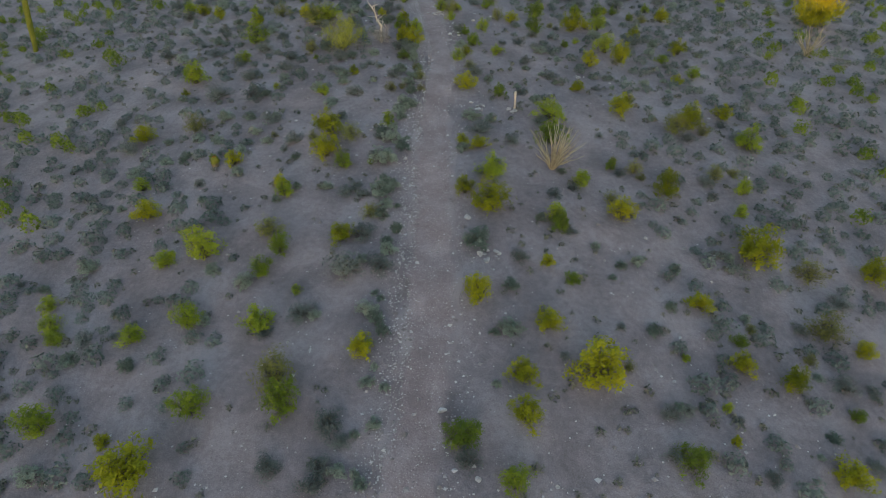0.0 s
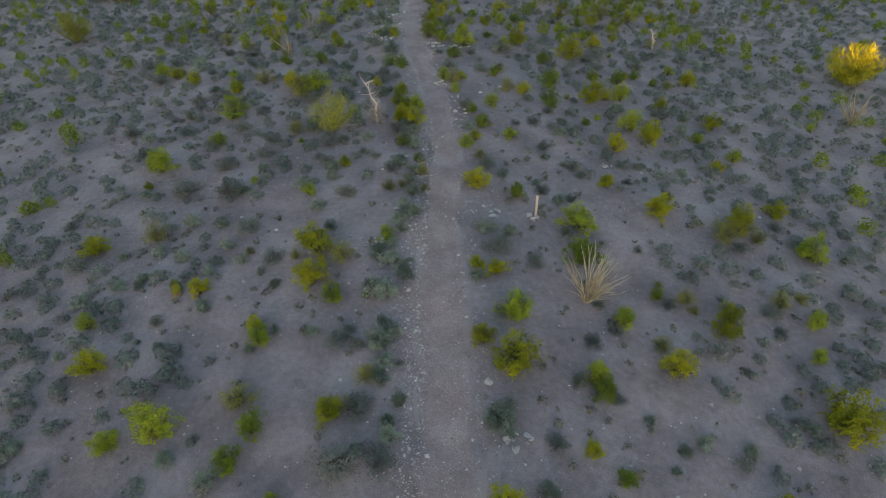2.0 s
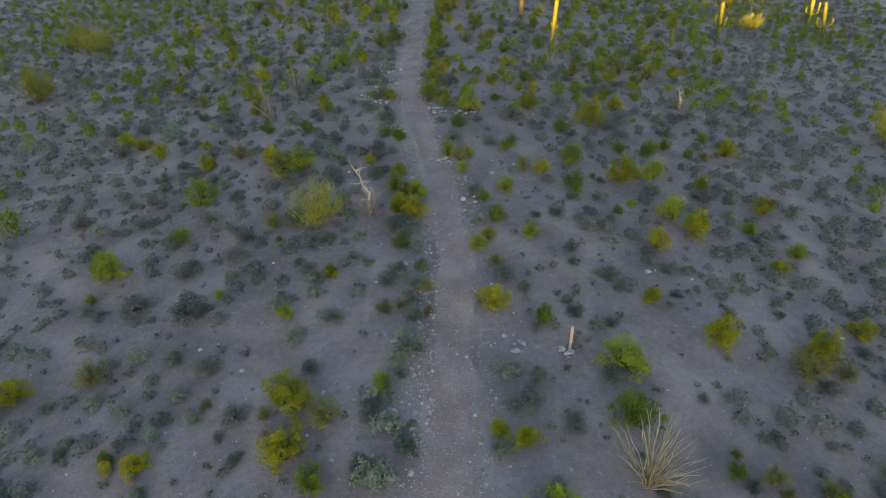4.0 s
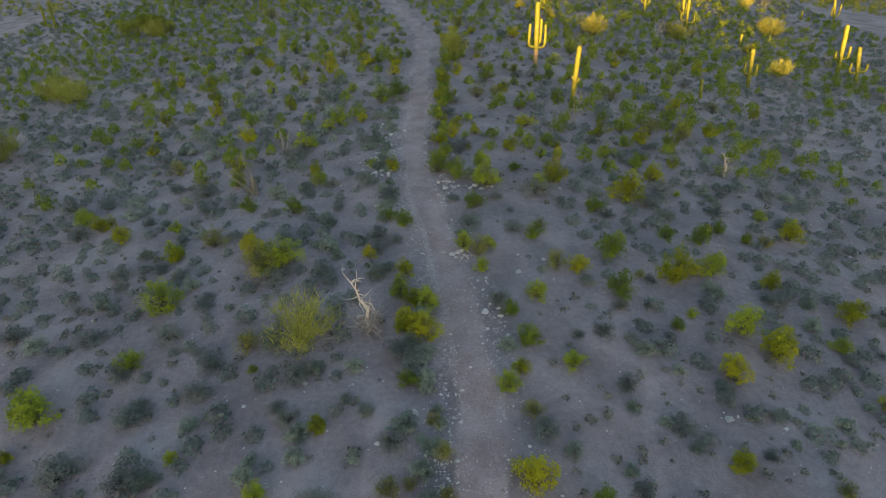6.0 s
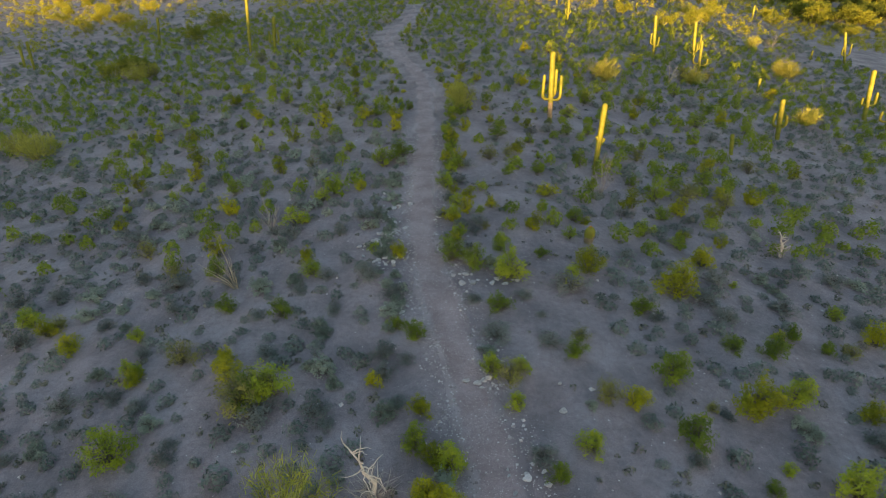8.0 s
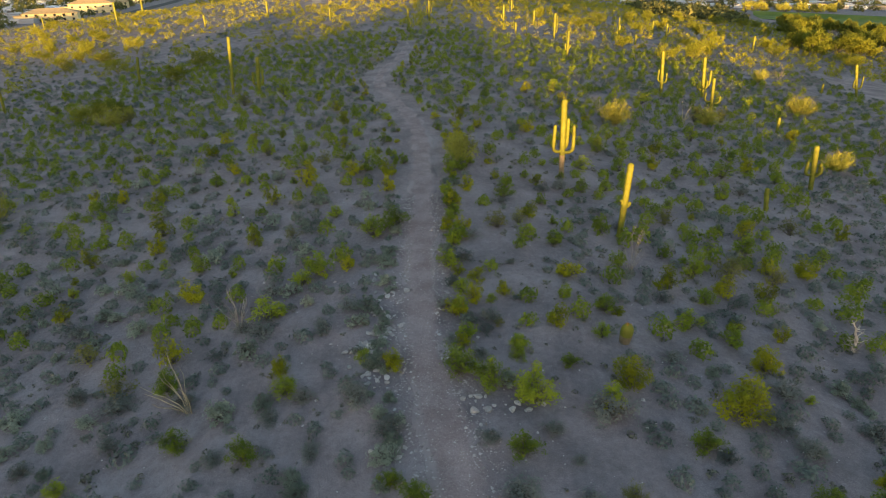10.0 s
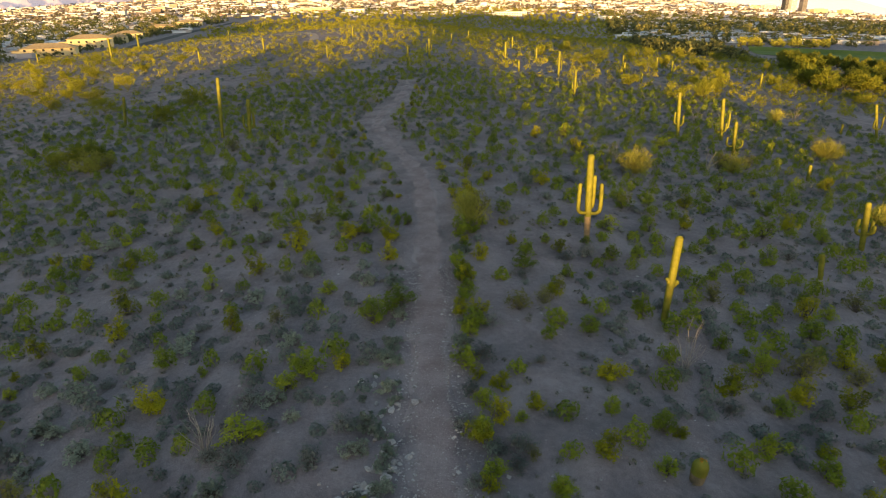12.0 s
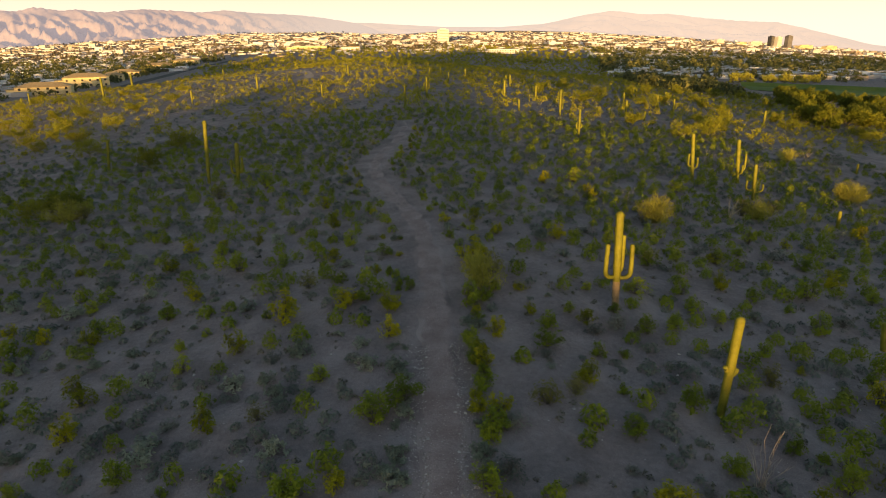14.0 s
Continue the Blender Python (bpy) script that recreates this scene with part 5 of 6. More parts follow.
def rocks(label, *spots):
    for x, y, w in spots:
        ob = tagged(new("rock", ROCKS[rock_rng.randrange(7)]), label, "rock", "loose rocks by the trail")
        ob.matrix_basis = Matrix.LocRotScale((x, y, float(ground_z(x, y)) + 0.1 * w), Euler((rock_rng.uniform(-0.3, 0.3), rock_rng.uniform(-0.3, 0.3), rock_rng.uniform(0, 6.28))), (w, w * rock_rng.uniform(0.6, 0.9), w * rock_rng.uniform(0.4, 0.65)))


rocks("single pale weathered rock lying on bare soil", (0.94, 19.1, 0.42), (-0.02, 11.1, 0.4), (0.91, 9.1, 0.28), (2.21, 9.1, 0.18), (2.99, 9.0, 0.2), (-4.16, 13.3, 0.2), (-2.2, 27.6, 0.34), (-1.92, 31.5, 0.3), (-2.96, 30.5, 0.22),
      (1.87, 38.0, 0.34), (1.99, 39.1, 0.24), (5.33, 36.3, 0.24), (-7.72, 37.5, 0.26), (-4.74, 47.6, 0.28), (-4.04, 52.4, 0.3))


def rock_cluster(x, y, spread, count, seed, size=(0.15, 0.46)):
    rng = random.Random(seed)
    rocks("angular pale rock in a small scatter of rocks", *[(x + rng.gauss(0, spread), y + rng.gauss(0, spread * 0.7), rng.uniform(*size) * rng.uniform(0.6, 1)) for _ in range(count)])


for i, (x, y, s, n) in enumerate(((1.6, 27.7, 0.35, 9), (-3.3, 25.7, 0.4, 16), (7.3, 31.6, 0.2, 6), (3.4, 27.2, 0.16, 7), (-0.3, 39.3, 0.5, 8), (-0.6, 45.1, 0.3, 9), (0.9, 45.1, 0.35, 9), (-4.3, 48.4, 0.5, 22), (-3.9, 50.6, 0.4, 12), (-3.6, 46.8, 0.35, 14), (-3.5, 49.4, 0.35, 16), (-3.4, 52.0, 0.35, 12), (-3.3, 43.6, 0.3, 8), (1.7, 17.4, 0.35, 10),
                                  (0.3, 35.5, 0.4, 8), (-4.5, 53.5, 0.3, 8))):
    rock_cluster(x, y, s, n, 500 + i)


def gravel():
    """Loose pebbles, thick along the trail's edges and thin elsewhere."""
    rng = np.random.default_rng(21)
    spots = []
    for y in np.arange(4, 62, 0.0042):
        left = rng.random() < (0.8 if y < 33 else 0.5)
        side = -1 if left else 1
        edge = trail_half(y)
        spots.append((trail_x(y) + side * (edge * rng.uniform(0.6, 1.0) + abs(rng.normal(0, 0.48))), y + rng.normal(0, 0.1), rng.uniform(0.011, 0.034) * (1 + 1.3 * (rng.random() < 0.1))))
    for _ in range(5200):
        y = 6 + 60 * rng.random() ** 1.2
        spots.append((rng.uniform(-1, 1) * (9 + 0.25 * y), y, rng.uniform(0.014, 0.044) * (1 + 1.5 * (rng.random() < 0.08))))
    for _ in range(2200):
        y = rng.uniform(4, 60)
        spots.append((trail_x(y) + rng.normal(0, 0.3), y, rng.uniform(0.008, 0.026)))
    sp = np.array(spots)
    z = ground_z(sp[:, 0], sp[:, 1])
    z += 0.025 * (np.abs(sp[:, 0] - trail_x(sp[:, 1])) < trail_half(sp[:, 1]) * 1.1)
    octa = np.array([(1, 0, 0), (0, 1, 0), (-1, 0, 0), (0, -1, 0), (0, 0, 0.7), (0, 0, -0.5)], float)
    n = len(sp)
    v = octa[None] * sp[:, 2][:, None, None] * rng.uniform(0.6, 1.35, (n, 6, 3))
    a = rng.uniform(0, 6.28, n)
    c, s = np.cos(a)[:, None], np.sin(a)[:, None]
    v = np.stack([v[..., 0] * c - v[..., 1] * s, v[..., 0] * s + v[..., 1] * c, v[..., 2]], -1)
    v += np.stack([sp[:, 0], sp[:, 1], z], -1)[:, None]
    f = np.array([(0, 1, 4), (1, 2, 4), (2, 3, 4), (3, 0, 4), (1, 0, 5), (2, 1, 5), (3, 2, 5), (0, 3, 5)])
    f = (f[None] + 6 * np.arange(n)[:, None, None]).reshape(-1, 3)
    tagged(new("gravel", mesh_of("gravel", v.reshape(-1, 3).tolist(), f.tolist(), GRAVEL)), "loose pale pebbles along the trail edges", "gravel", kind="stuff")


gravel()


# ---- shrubs further off, past counting ----
def clump_field(name, spots, leaves, size, mat, label, seed, height=0.7):
    """Many shrubs as one sheet of leaf clumps. Spots: x, y, width."""
    rng = np.random.default_rng(seed)
    sp = np.array(spots)
    n = len(sp)
    t, up = rng.uniform(0, 6.283, (n, leaves)), rng.random((n, leaves)) ** 0.8
    flat = np.sqrt(1 - up * up)
    lop = 1 + 0.15 * np.sin(2 * t + rng.uniform(0, 6, (n, 1))) + 0.13 * np.sin(3 * t + rng.uniform(0, 6, (n, 1))) + 0.12 * np.sin(5 * t + 4 * up + rng.uniform(0, 6, (n, 1)))
    deep = (0.5 + 0.5 * rng.random((n, leaves)) ** 0.45) * lop
    tall = height * rng.uniform(0.75, 1.2, (n, 1))
    out = np.stack([np.cos(t) * flat / 0.5, np.sin(t) * flat / 0.5, up / tall], -1)
    x, y = sp[:, 0:1] + np.cos(t) * flat * deep * 0.5 * sp[:, 2:3], sp[:, 1:2] + np.sin(t) * flat * deep * 0.5 * sp[:, 2:3]
    z = ground_z(sp[:, 0], sp[:, 1])[:, None] + sp[:, 2:3] * tall * (0.06 + 0.94 * up * deep)
    c = np.stack([x, y, z], -1).reshape(-1, 3)
    m = len(c)
    face = out.reshape(-1, 3)
    face = face / np.linalg.norm(face, axis=1)[:, None] + rng.normal(0, 0.38, (m, 3))
    d1 = np.cross(face, rng.normal(size=(m, 3)))
    d1 /= np.linalg.norm(d1, axis=1)[:, None]
    d2 = np.cross(face, d1)
    d2 /= np.linalg.norm(d2, axis=1)[:, None]
    s = (np.repeat(sp[:, 2], leaves) * size * rng.uniform(0.6, 1.4, m))[:, None]
    v = np.stack([c - d1 * s - d2 * s * 0.6, c - d1 * s * 0.8 + d2 * s * 0.6, c + d1 * s * 1.1], 1).reshape(-1, 3)
    f = np.arange(3 * m).reshape(-1, 3)
    tagged(new(name, mesh_of(name, v.tolist(), f.tolist(), mat)), label, "shrubs", kind="stuff")


FAR_X, FAR_Y = (-26.5, -27.5, -30, -34, -40, -48), (204, 213, 226, 238, 246, 250)


def scatter(seed, count, xr, yr, keep, wr, close=0.0, patchy=1.0):
    """Spots x, y, width; close: how far the shrubs keep from one another, as a share of their widths."""
    rng = np.random.default_rng(seed)
    out = []
    for _ in range(count * 14):
        if len(out) == count:
            break
        x, y, w = rng.uniform(*xr), rng.uniform(*yr), rng.uniform(*wr)
        if keep(x, y) and noise.noise(Vector((x * 0.09, y * 0.09, seed))) > rng.uniform(-0.9, 0.35) * patchy - 0.9 * (1 - patchy) and (not close or is_free(x, y, w, close)):
            if y > 264 or y < 117 and abs(x - float(trail_x(y))) > 1.1 + w / 2 or 117 <= y < 196 or y >= 196 and min(math.hypot(x - a, y - b) for a, b in zip(FAR_X, FAR_Y)) > 6:
                out.append((x, y, w))
                if close:
                    hold(x, y, w)
    return out


def listed(x, y):
    return y < 76 and abs(x) < 15.5 + 0.14 * (y - 10)


def flank(y):
    return 6.5 + 0.06 * y


def near_side(x, y):
    return not listed(x, y) and abs(x) < 14 + 0.75 * max(y - 4, 0)


clump_field("green_shrubs_beyond", scatter(1, 1000, (-60, 60), (14, 125), near_side, (0.6, 1.05), 0.5, 0.6), 220, 0.072, FAR_LEAF, "yellow-green shrubs spread over the ridge", 1, 0.72)
clump_field("green_shrubs_between", scatter(11, 150, (-30, 30), (48, 80), listed, (0.7, 1.15), 0.5, 0.5), 230, 0.072, FAR_LEAF, "yellow-green shrubs among larger ones on the ridge", 11, 0.74)
clump_field("green_shrubs_amid", scatter(21, 1250, (-44, 44), (72, 128), lambda x, y: True, (0.6, 1.0), 0.55, 0.2), 150, 0.078, FAR_LEAF, "yellow-green shrubs crowding both sides of the trail", 21, 0.72)
clump_field("grey_shrubs_beyond", scatter(2, 3600, (-60, 60), (14, 125), near_side, (0.45, 0.95), 0.44, 0.5), 76, 0.095, FAR_GREY, "low grey-green shrubs spread over the ridge", 2, 0.5)
clump_field("grey_shrubs_between", scatter(12, 120, (-30, 30), (48, 80), listed, (0.35, 0.8), 0.4), 80, 0.1, FAR_GREY, "low grey-green shrubs among larger ones on the ridge", 12, 0.48)
clump_field("grey_shrubs_amid", scatter(22, 1300, (-44, 44), (60, 128), lambda x, y: y > 84 or abs(x) > 13, (0.3, 0.6), 0.45, 0.4), 45, 0.115, FAR_GREY, "low grey-green shrubs crowding both sides of the trail", 22, 0.48)
clump_field("low_grey_shrubs", scatter(14, 750, (-26, 26), (9, 62), lambda x, y: listed(x, y) and abs(x) > flank(y) * (1 if y < 30 else 0.45), (0.4, 0.95), 0.42), 150, 0.072, FAR_GREY, "low grey-green shrubs on the flanks of the ridge", 14, 0.47)
clump_field("dry_tufts", scatter(13, 2600, (-34, 34), (7, 76), lambda x, y: abs(x - float(trail_x(y))) > 2.2 and abs(x) < 12 + 0.4 * y, (0.12, 0.4)), 24, 0.16, TUFT, "small dry grey tufts of grass and low growth on the soil", 13, 0.5)
clump_field("green_shrubs_far", scatter(3, 6400, (-150, 120), (125, 330), lambda x, y: x > -26 - 0.1 * (y - 125) or (x * 7.31 + y * 3.17) % 1 < 0.4, (0.75, 1.5), 0.42, 0.8), 54, 0.105, SUNLIT_SHRUB, "distant yellow-green shrubs covering the ridge", 3, 0.75)
clump_field("grey_shrubs_far", scatter(4, 8000, (-170, 140), (125, 330), lambda x, y: True, (0.5, 1.1), 0.36, 0.5), 22, 0.17, FAR_GREY, "distant grey-green shrubs covering the ridge", 4, 0.5)


def road_x(y):
    return np.interp(y, (335, 400, 487, 581, 740, 895, 1100), (-182, -178, -195, -214, -245, -268, -274))


clump_field("shrubs_below_ridge", scatter(24, 4600, (-250, 330), (320, 1000), lambda x, y: road_x(y) + 26 < x < 0.33 * y, (1.4, 3.2), 0, 0.4), 30, 0.17, SUNLIT_SHRUB, "yellow-green shrubs and small trees beside the valley road", 24, 0.7)
clump_field("park_trees", scatter(26, 1500, (-560, 560), (760, 1800), lambda x, y: abs(x) < 0.33 * y and x > road_x(y) + 12, (4, 8), 0, 0.4), 36, 0.15, SUNLIT_SHRUB, "yellow-green trees round the buildings beyond the ridge", 26, 0.7)
clump_field("valley_trees", scatter(5, 1200, (-800, 900), (335, 1100), lambda x, y: (0.33 * y < x or x < -0.2 * y) and abs(x) < 0.85 * y and not (150 < x < 470 and y < 440) and not road_x(y) - 16 < x < 0, (3, 7)), 40, 0.15, FAR_TREE, "dark green trees round the houses of the valley", 5, 0.8)
clump_field("hollow_trees", scatter(25, 600, (60, 190), (225, 450), lambda x, y: 0.31 * y < x < 0.46 * y and (x < 130 or y > 300), (2.5, 5), 0, 0.3), 40, 0.16, FAR_TREE, "dark green low trees in the hollow beside the ridge", 25, 0.7)
clump_field("belt_trees", scatter(23, 520, (70, 760), (425, 900), lambda x, y: 0.33 * y < x < 0.85 * y and not (130 < x < 500 and y < 432), (4, 8)), 70, 0.11, FAR_TREE, "dark green trees in a belt beyond the playing field", 23, 0.75)

# ---- the valley: road, houses, field ----
def strip(name, line, half, mat, label, category, lift=0.12):
    pts = np.array(line, float)
    t = np.linspace(0, len(pts) - 1, 60)
    x, y = (np.interp(t, range(len(pts)), pts[:, k]) for k in (0, 1))
    for _ in range(6):
        x[1:-1], y[1:-1] = (x[:-2] + x[2:] + 2 * x[1:-1]) / 4, (y[:-2] + y[2:] + 2 * y[1:-1]) / 4
    dx, dy = np.gradient(x), np.gradient(y)
    n = np.hypot(dx, dy)
    v = []
    for k in (-1, -0.3, 0.3, 1):
        a, b = x + dy / n * half * k, y - dx / n * half * k
        v.append(np.stack([a, b, ground_z(a, b) + lift], -1))
    v = np.concatenate(v).tolist()
    m = len(x)
    f = [(k * m + i, k * m + i + 1, (k + 1) * m + i + 1, (k + 1) * m + i) for k in range(3) for i in range(m - 1)]
    return tagged(new(name, mesh_of(name, v, f, mat, True)), label, category, kind="structure")


strip("road", [(-250, 235), (-185, 300), (-178, 400), (-195, 487), (-214, 581), (-245, 740), (-268, 895), (-273, 1021), (-274, 1100)], 6.0, ASPHALT, "grey asphalt road curving along the foot of the ridge", "road")
strip("trail_beyond", list(zip(FAR_X, FAR_Y)), 1.2, PALE_PATH, "pale dirt footpath winding down the far ridge", "trail", 0.06)


def house(x, y, w, d, h, turn, roof_h, wall_mat, roof_mat, label, windows=6):
    """Stuccoed walls, an overhanging hipped or flat roof, recessed windows and a door."""
    root = tagged(new("house"), label, "house", "houses in the valley")
    root.location, root.rotation_euler = (x, y, float(ground_z(x, y)) - 0.3), (0, 0, turn)
    s = Shape()
    s.box((-w / 2, -d / 2, 0), (w / 2, d / 2, h))
    s.box((-w / 2 - w * 0.18, -d * 0.2, 0), (-w / 2, d * 0.35, h * 0.7))
    part("wall", s.mesh("wall", wall_mat), root)
    r = Shape()
    o = 0.6
    a, b = w / 2 + o, d / 2 + o
    if roof_h > 0.5:
        r.v = [Vector(p) for p in ((-a, -b, h), (a, -b, h), (a, b, h), (-a, b, h), (-a + b, 0, h + roof_h), (a - b, 0, h + roof_h), (-a, -b, h - 0.25), (a, -b, h - 0.25), (a, b, h - 0.25), (-a, b, h - 0.25))]
        r.f = [(0, 1, 5, 4), (1, 2, 5), (2, 3, 4, 5), (3, 0, 4), (0, 6, 7, 1), (1, 7, 8, 2), (2, 8, 9, 3), (3, 9, 6, 0)]
    else:
        r.box((-a + o * 0.7, -b + o * 0.7, h - 0.02), (a - o * 0.7, b - o * 0.7, h + 0.45))
    r.box((-w / 2 - w * 0.18 - 0.3, -d * 0.2 - 0.3, h * 0.7), (-w / 2 - 0.02, d * 0.35 + 0.3, h * 0.7 + 0.3))
    part("roof", r.mesh("roof", roof_mat), root)
    for storey in range(2 if h > 5 else 1):
        for k in range(windows):
            wx = -w / 2 + w * (k + 0.5) / windows
            z0 = 1.0 + storey * h * 0.48
            g = Shape()
            g.box((wx - 0.7, -d / 2 - 0.06, z0), (wx + 0.7, -d / 2 + 0.05, z0 + 1.3))
            win = part("window", g.mesh("window", GLASS), root)
            fr = Shape()
            fr.box((wx - 0.85, -d / 2 - 0.1, z0 - 0.15), (wx + 0.85, -d / 2 + 0.02, z0 - 0.02))
            part("sill", fr.mesh("sill", wall_mat), win)
    g = Shape()
    g.box((w * 0.08, -d / 2 - 0.07, 0.3), (w * 0.08 + 1.1, -d / 2 + 0.05, 2.4))
    part("door", g.mesh("door", TWIG), root)


house(-226, 450, 30, 15, 5.2, 0.35, 2.6, STUCCO, TILE, "two-storey cream stuccoed house with a tiled hip roof")
house(-238, 530, 30, 16, 7.2, 0.4, 2.8, STUCCO, TILE, "two-storey cream stuccoed house with a tiled hip roof")
house(-250, 600, 18, 14, 5.8, 0.3, 2.6, STUCCO, TILE, "two-storey cream stuccoed house with a tiled hip roof")
house(-276, 690, 26, 16, 5.8, 0.3, 2.6, STUCCO, TILE, "two-storey cream stuccoed house with a tiled hip roof")
house(-320, 905, 34, 16, 5.8, 0.2, 2.6, STUCCO, TILE, "two-storey cream stuccoed house with a tiled hip roof")
house(-326, 1030, 36, 16, 6.0, 0.2, 2.6, STUCCO, TILE, "two-storey cream stuccoed house with a tiled hip roof")
house(180, 1155, 54, 20, 7.5, 0.0, 0.0, WHITE, WHITE, "long low white flat-roofed building", 12)
house(-203, 1500, 76, 22, 7.0, 0.05, 0.0, STUCCO, WHITE, "long low cream flat-roofed building", 14)
house(-110, 1480, 40, 22, 7.0, -0.05, 0.0, WHITE, STUCCO, "low white flat-roofed building", 8)
house(330, 1080, 30, 16, 6.0, 0.1, 0.0, WHITE, WHITE, "low white flat-roofed building", 6)


def field():
    """A lawn beyond the grove, with a low bank along its far side."""
    v = []
    for j in range(30):
        for i in range(40):
            a, b = i / 39, j / 29
            x, y = 152 + 250 * a + 40 * b, 300 - 118 * a + 89 * b
            v.append((x, y, float(ground_z(x, y)) + 0.25 + 1.7 * float(smooth01((b - 0.86) / 0.1))))
    f = [(j * 40 + i, j * 40 + i + 1, j * 40 + i + 41, j * 40 + i + 40) for j in range(29) for i in range(39)]
    tagged(new("field", mesh_of("field", v, f, LAWN, True)), "mown green playing field with a raised grassy bank", "field", kind="structure")


field()


# ---- the town ----
def town():
    rng = np.random.default_rng(31)
    for name, mats, label, count in (("white_houses", PALE_WALL, "sunlit white and cream roofs and walls of the distant town", 13000), ("brown_houses", BROWN_WALL, "distant brown and grey low houses of the town", 4500)):
        s = Shape()
        for _ in range(count):
            y = 430 * (4400 / 430) ** (rng.random() ** 0.62)
            x = y * rng.uniform(-0.85, 0.85) + rng.normal(0, 20)
            if math.hypot(x, y) > 4700 or abs(x) < 0.32 * y and y < 1150 + 500 * rng.random() or 120 < x < 460 and y < 460 or x < 0 and y < 800 and x > -0.5 * y or x > 0 and y < 470:
                continue
            k = rng.random()
            w, d, h = (rng.uniform(9, 18), rng.uniform(8, 14), rng.uniform(3.0, 4.5)) if k < 0.86 or y < 1600 else (rng.uniform(25, 70), rng.uniform(18, 40), rng.uniform(5, 9)) if k < 0.985 else (rng.uniform(16, 40), rng.uniform(15, 25), rng.uniform(12, 22))
            small = 0.66 - 0.14 * min(1, max(0, y - 900) / 1800)
            w *= 1.35
            w, d, h = w * small, d * small, h * small
            z = float(ground_z(x, y))
            s.box((x - w / 2, y - d / 2, z - 2), (x + w / 2, y + d / 2, z + h))
        tagged(new(name, s.mesh(name, mats)), label, "houses", kind="stuff")
    spots = []
    for _ in range(10500):
        y = 560 * (4400 / 560) ** (rng.random() ** 0.8)
        x = y * rng.uniform(-0.88, 0.88)
        if math.hypot(x, y) < 4700 and not (abs(x) < 0.25 * y and y < 1000):
            spots.append((x, y, rng.uniform(5, 12) * (1 - 0.4 * min(1, max(0, y - 1200) / 2200))))
    clump_field("town_trees", [p for p in spots if p[1] > 1500], 12, 0.3, TOWN_TREE, "dusty green trees among the houses of the far town", 6, 0.75)
    clump_field("suburb_trees", [p for p in spots if p[1] <= 1500 and (p[0] > 0.3 * p[1] or p[0] < road_x(p[1]) - 20 and p[2] > 8)], 50, 0.13, FAR_TREE, "dark green trees among the houses of the near town", 7, 0.75)
    near = Shape()
    for _ in range(900):
        y = rng.uniform(560, 1250)
        x = y * rng.uniform(0.34, 0.9) if rng.random() < 0.6 else -y * rng.uniform(0.42, 0.9)
        if x > 0 and (y < 620 and x < 0.3 * y or 150 < x < 480 and y < 470):
            continue
        w, d, h, z = rng.uniform(9, 16), rng.uniform(7, 10), rng.uniform(2.7, 3.4), float(ground_z(x, y))
        near.box((x - w / 2, y - d / 2, z - 2), (x + w / 2, y + d / 2, z + h))
        near.box((x - w / 2 - 0.6, y - d / 2 - 0.6, z + h), (x + w / 2 + 0.6, y + d / 2 + 0.6, z + h + 0.4))
        near.box((x + w / 2 + 0.7, y - d * 0.3, z - 2), (x + w / 2 + 6, y + d * 0.4, z + h * 0.8))
    tagged(new("suburb_houses", near.mesh("suburb_houses", PALE_WALL)), "low pale houses with flat roofs among trees at the edge of the town", "houses", kind="stuff")


town()


def tower(x, y, w, d, top, mat, label, floors=10, bays=7):
    root = tagged(new("office_tower"), label, "building", "tall buildings of the town")
    z = float(ground_z(x, y))
    h = top - z
    root.location, root.rotation_euler = (x, y, z - 1), (0, 0, 0.2 if x > 1000 else 0.0)
    s = Shape()
    s.box((-w / 2, -d / 2, 0), (w / 2, d / 2, h))
    s.box((-w / 4, -d / 4, h), (w / 4, d / 4, h + 3))
    part("wall", s.mesh("wall", mat), root)
    for k in range(floors):
        z0 = h * (k + 0.35) / floors
        g = Shape()
        g.box((-w * 0.46, -d / 2 - 0.3, z0), (w * 0.46, -d / 2 + 0.2, z0 + h / floors * 0.3))
        part("window_band", g.mesh("window_band", PALE_GLASS), root)


tower(132, 2000, 34, 20, 32, WHITE, "wide white tower block on the horizon", 9)
tower(1851, 3125, 18, 24, -14, GLASS_WALL, "dark glass office tower of the distant town", 14)
tower(1880, 3112, 26, 24, -18, WHITE, "pale office tower of the distant town", 14)
tower(1917, 3085, 26, 24, -12, GREY_WALL, "grey stepped office tower of the distant town", 14)
tower(1791, 3161, 66, 24, -38, WHITE, "broad white office block of the distant town", 8)
tower(1645, 3241, 42, 24, -26, WHITE, "white office block of the distant town", 9)
tower(1735, 3193, 50, 24, -42, STUCCO, "cream office block of the distant town", 7)
tower(1976, 3047, 80, 30, -58, STUCCO, "long cream building of the distant town", 5)
tower(2065, 2987, 62, 30, -62, STUCCO, "long cream building of the distant town", 5)
tower(880, 3530, 40, 24, 2, WHITE, "white block on the horizon", 6)
tower(1279, 3404, 90, 24, -22, STUCCO, "long cream building on the horizon", 5)
tower(-1430, 3345, 18, 18, -43, WHITE, "slim white tower in the distant town", 7)


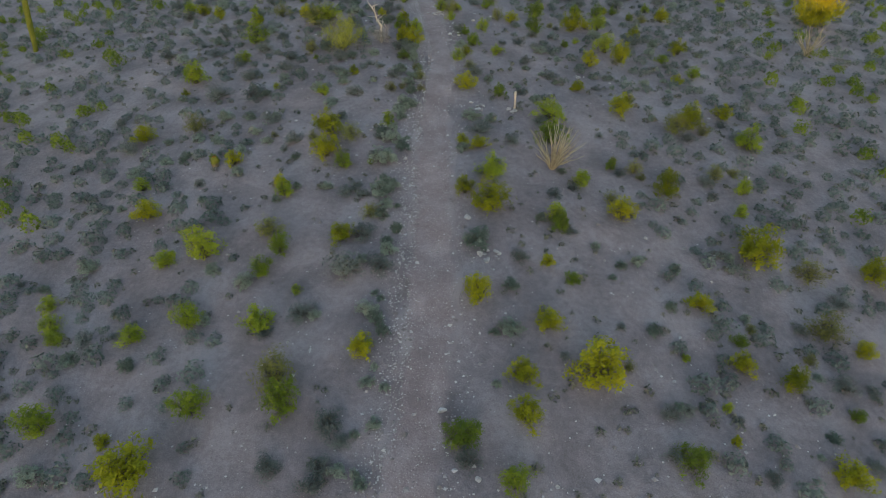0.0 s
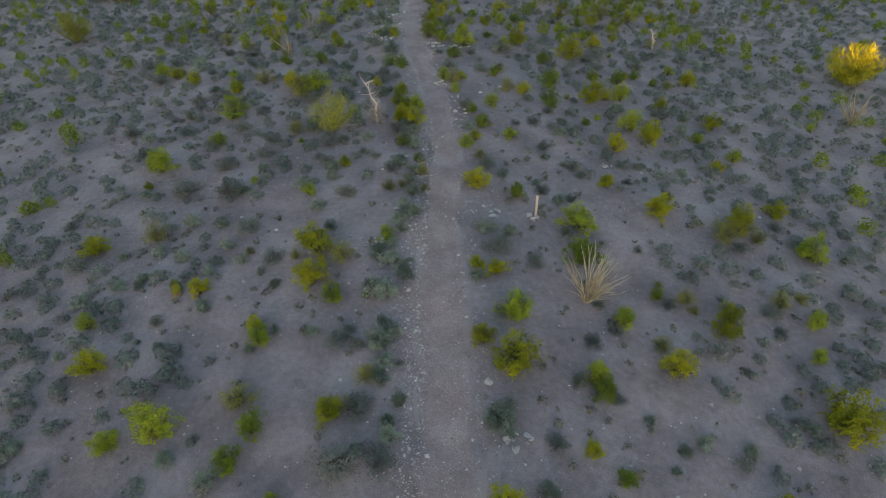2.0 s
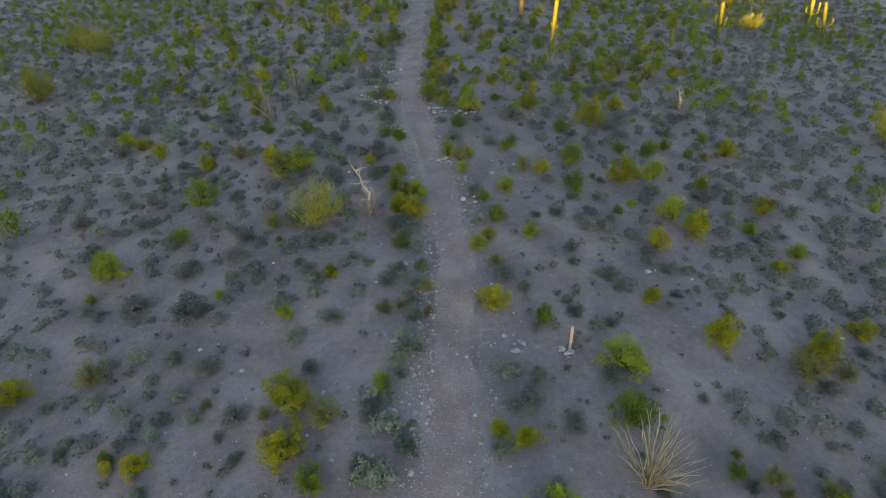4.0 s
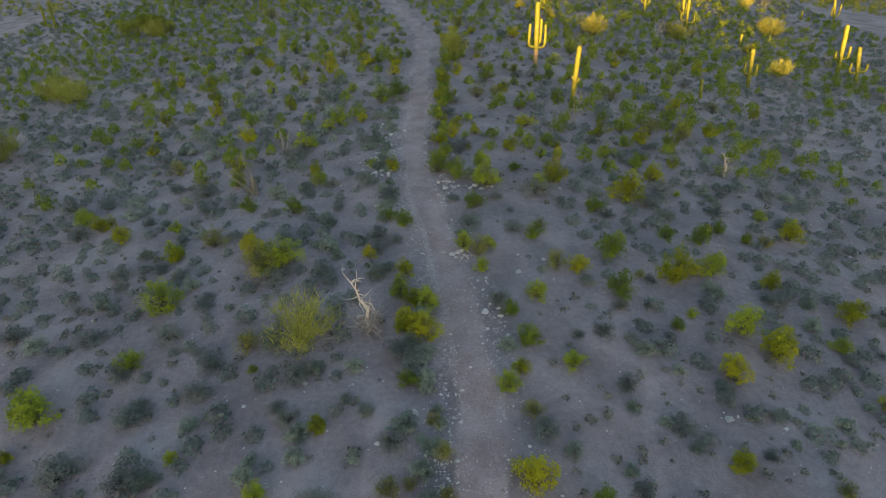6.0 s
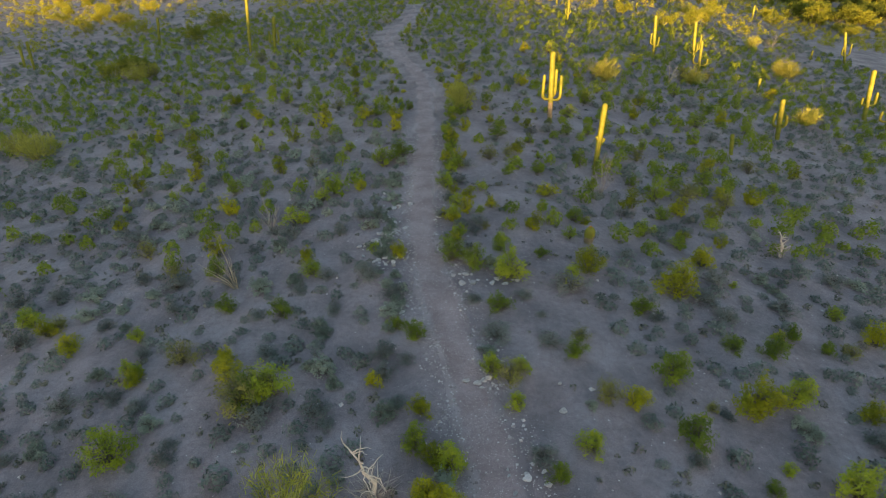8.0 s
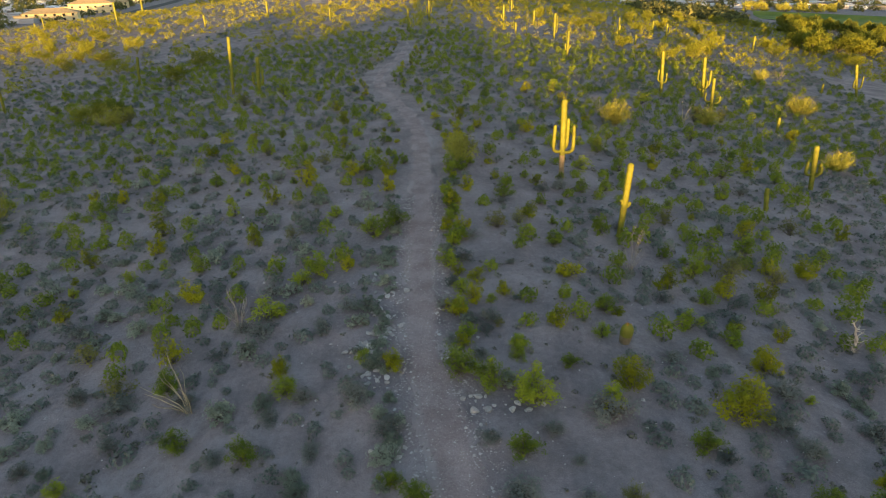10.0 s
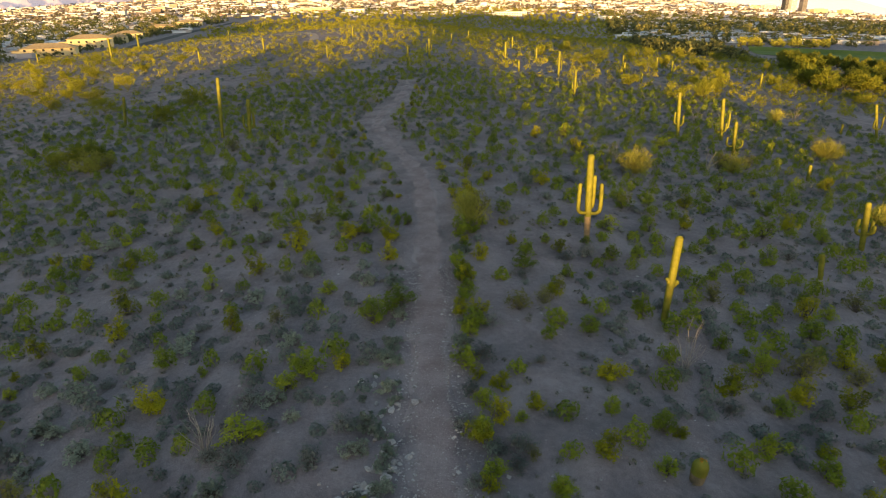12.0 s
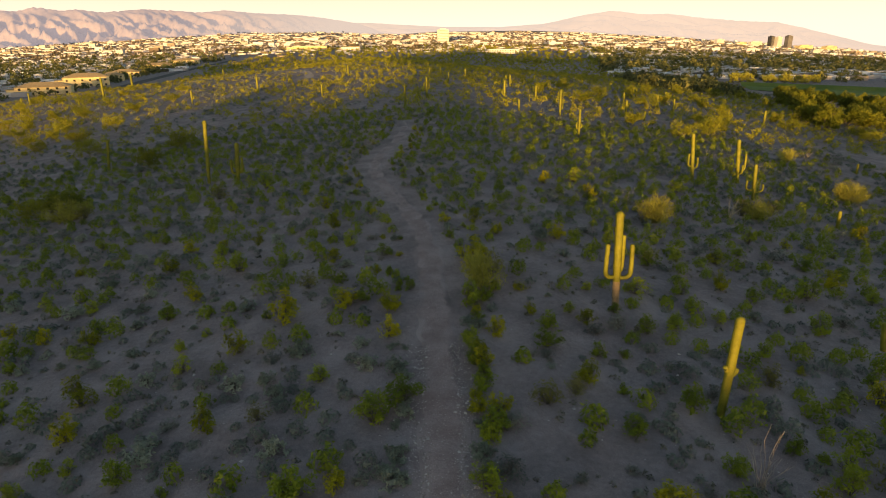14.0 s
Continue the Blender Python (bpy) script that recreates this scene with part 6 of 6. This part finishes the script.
# ---- mountains ----
def mountains(name, profile, near, far, seed, mat, label, spur):
    """A range seen round the valley: profile gives bearing in degrees and the tangent of the crest's height."""
    p = np.array(profile)
    az = np.radians(np.linspace(p[0, 0], p[-1, 0], 380))
    rr = np.linspace(near, far, 60)
    crest = np.interp(np.degrees(az), p[:, 0], p[:, 1]) * (far - 60)
    v = []
    for j, r in enumerate(rr):
        q = j / (len(rr) - 1)
        for i, a in enumerate(az):
            x, y = r * math.sin(a) - 3, r * math.cos(a) + 40
            base = float(ground_z(x, y)) - 4
            bend = 0.7 * noise.noise(Vector((a * spur * 0.6, q * 2.2, seed + 20)))
            n1 = 1 - abs(noise.noise(Vector((a * spur + bend + q * 2.6, q * 1.1, seed)))) * 1.9
            n2 = 1 - abs(noise.noise(Vector((a * spur * 2.6 - bend * 1.6 + q * 3.4, q * 3.0, seed + 7)))) * 1.9
            n3 = noise.noise(Vector((a * spur * 8, q * 9.0, seed + 3)))
            cut = math.sin(math.pi * min(1.0, q * 1.02)) ** 0.8
            n4 = noise.noise(Vector((a * spur * 19 + q * 9, q * 16.0, seed + 11)))
            shape = q ** 1.1 - cut * (0.46 * (1 - n1) + 0.3 * (1 - n2) + 0.12 * n3 + 0.07 * n4) + (0.035 * n3 + 0.02 * n4) * q
            v.append((x, y, base + (crest[i] + 15.4 - base) * max(shape, 0.0)))
    m = len(az)
    f = [(j * m + i, j * m + i + 1, (j + 1) * m + i + 1, (j + 1) * m + i) for j in range(len(rr) - 1) for i in range(m - 1)]
    tagged(new(name, mesh_of(name, v, f, mat, True)), label, "mountains", kind="structure")


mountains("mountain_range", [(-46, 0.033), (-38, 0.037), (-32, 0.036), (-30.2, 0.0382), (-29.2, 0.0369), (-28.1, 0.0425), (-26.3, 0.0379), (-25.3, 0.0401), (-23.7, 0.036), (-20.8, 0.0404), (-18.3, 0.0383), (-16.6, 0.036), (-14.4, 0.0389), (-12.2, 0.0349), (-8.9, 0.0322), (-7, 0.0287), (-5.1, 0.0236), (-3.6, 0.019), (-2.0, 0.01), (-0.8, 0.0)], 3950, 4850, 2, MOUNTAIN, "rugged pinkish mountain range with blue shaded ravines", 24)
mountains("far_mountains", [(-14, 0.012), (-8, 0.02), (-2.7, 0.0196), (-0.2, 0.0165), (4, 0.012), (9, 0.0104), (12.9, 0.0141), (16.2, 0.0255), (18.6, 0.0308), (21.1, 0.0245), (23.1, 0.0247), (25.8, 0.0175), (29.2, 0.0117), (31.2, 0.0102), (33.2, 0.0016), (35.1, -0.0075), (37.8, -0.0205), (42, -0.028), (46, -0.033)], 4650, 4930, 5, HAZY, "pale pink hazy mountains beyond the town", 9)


for i in range(14):
    tree("valley_tree", 196 + 5.5 * i + far_tree.uniform(-3, 3), 404 + 2 * i + far_tree.uniform(-6, 6), far_tree.uniform(5, 7.5), far_tree.uniform(6, 8), 600 + i, PALE_TREE_LEAF, "round yellow-green tree beside the playing field", 500, 0.55, 0.1, 0.14, "trees by the field", 9, 0.5, 0.2, TWIG)
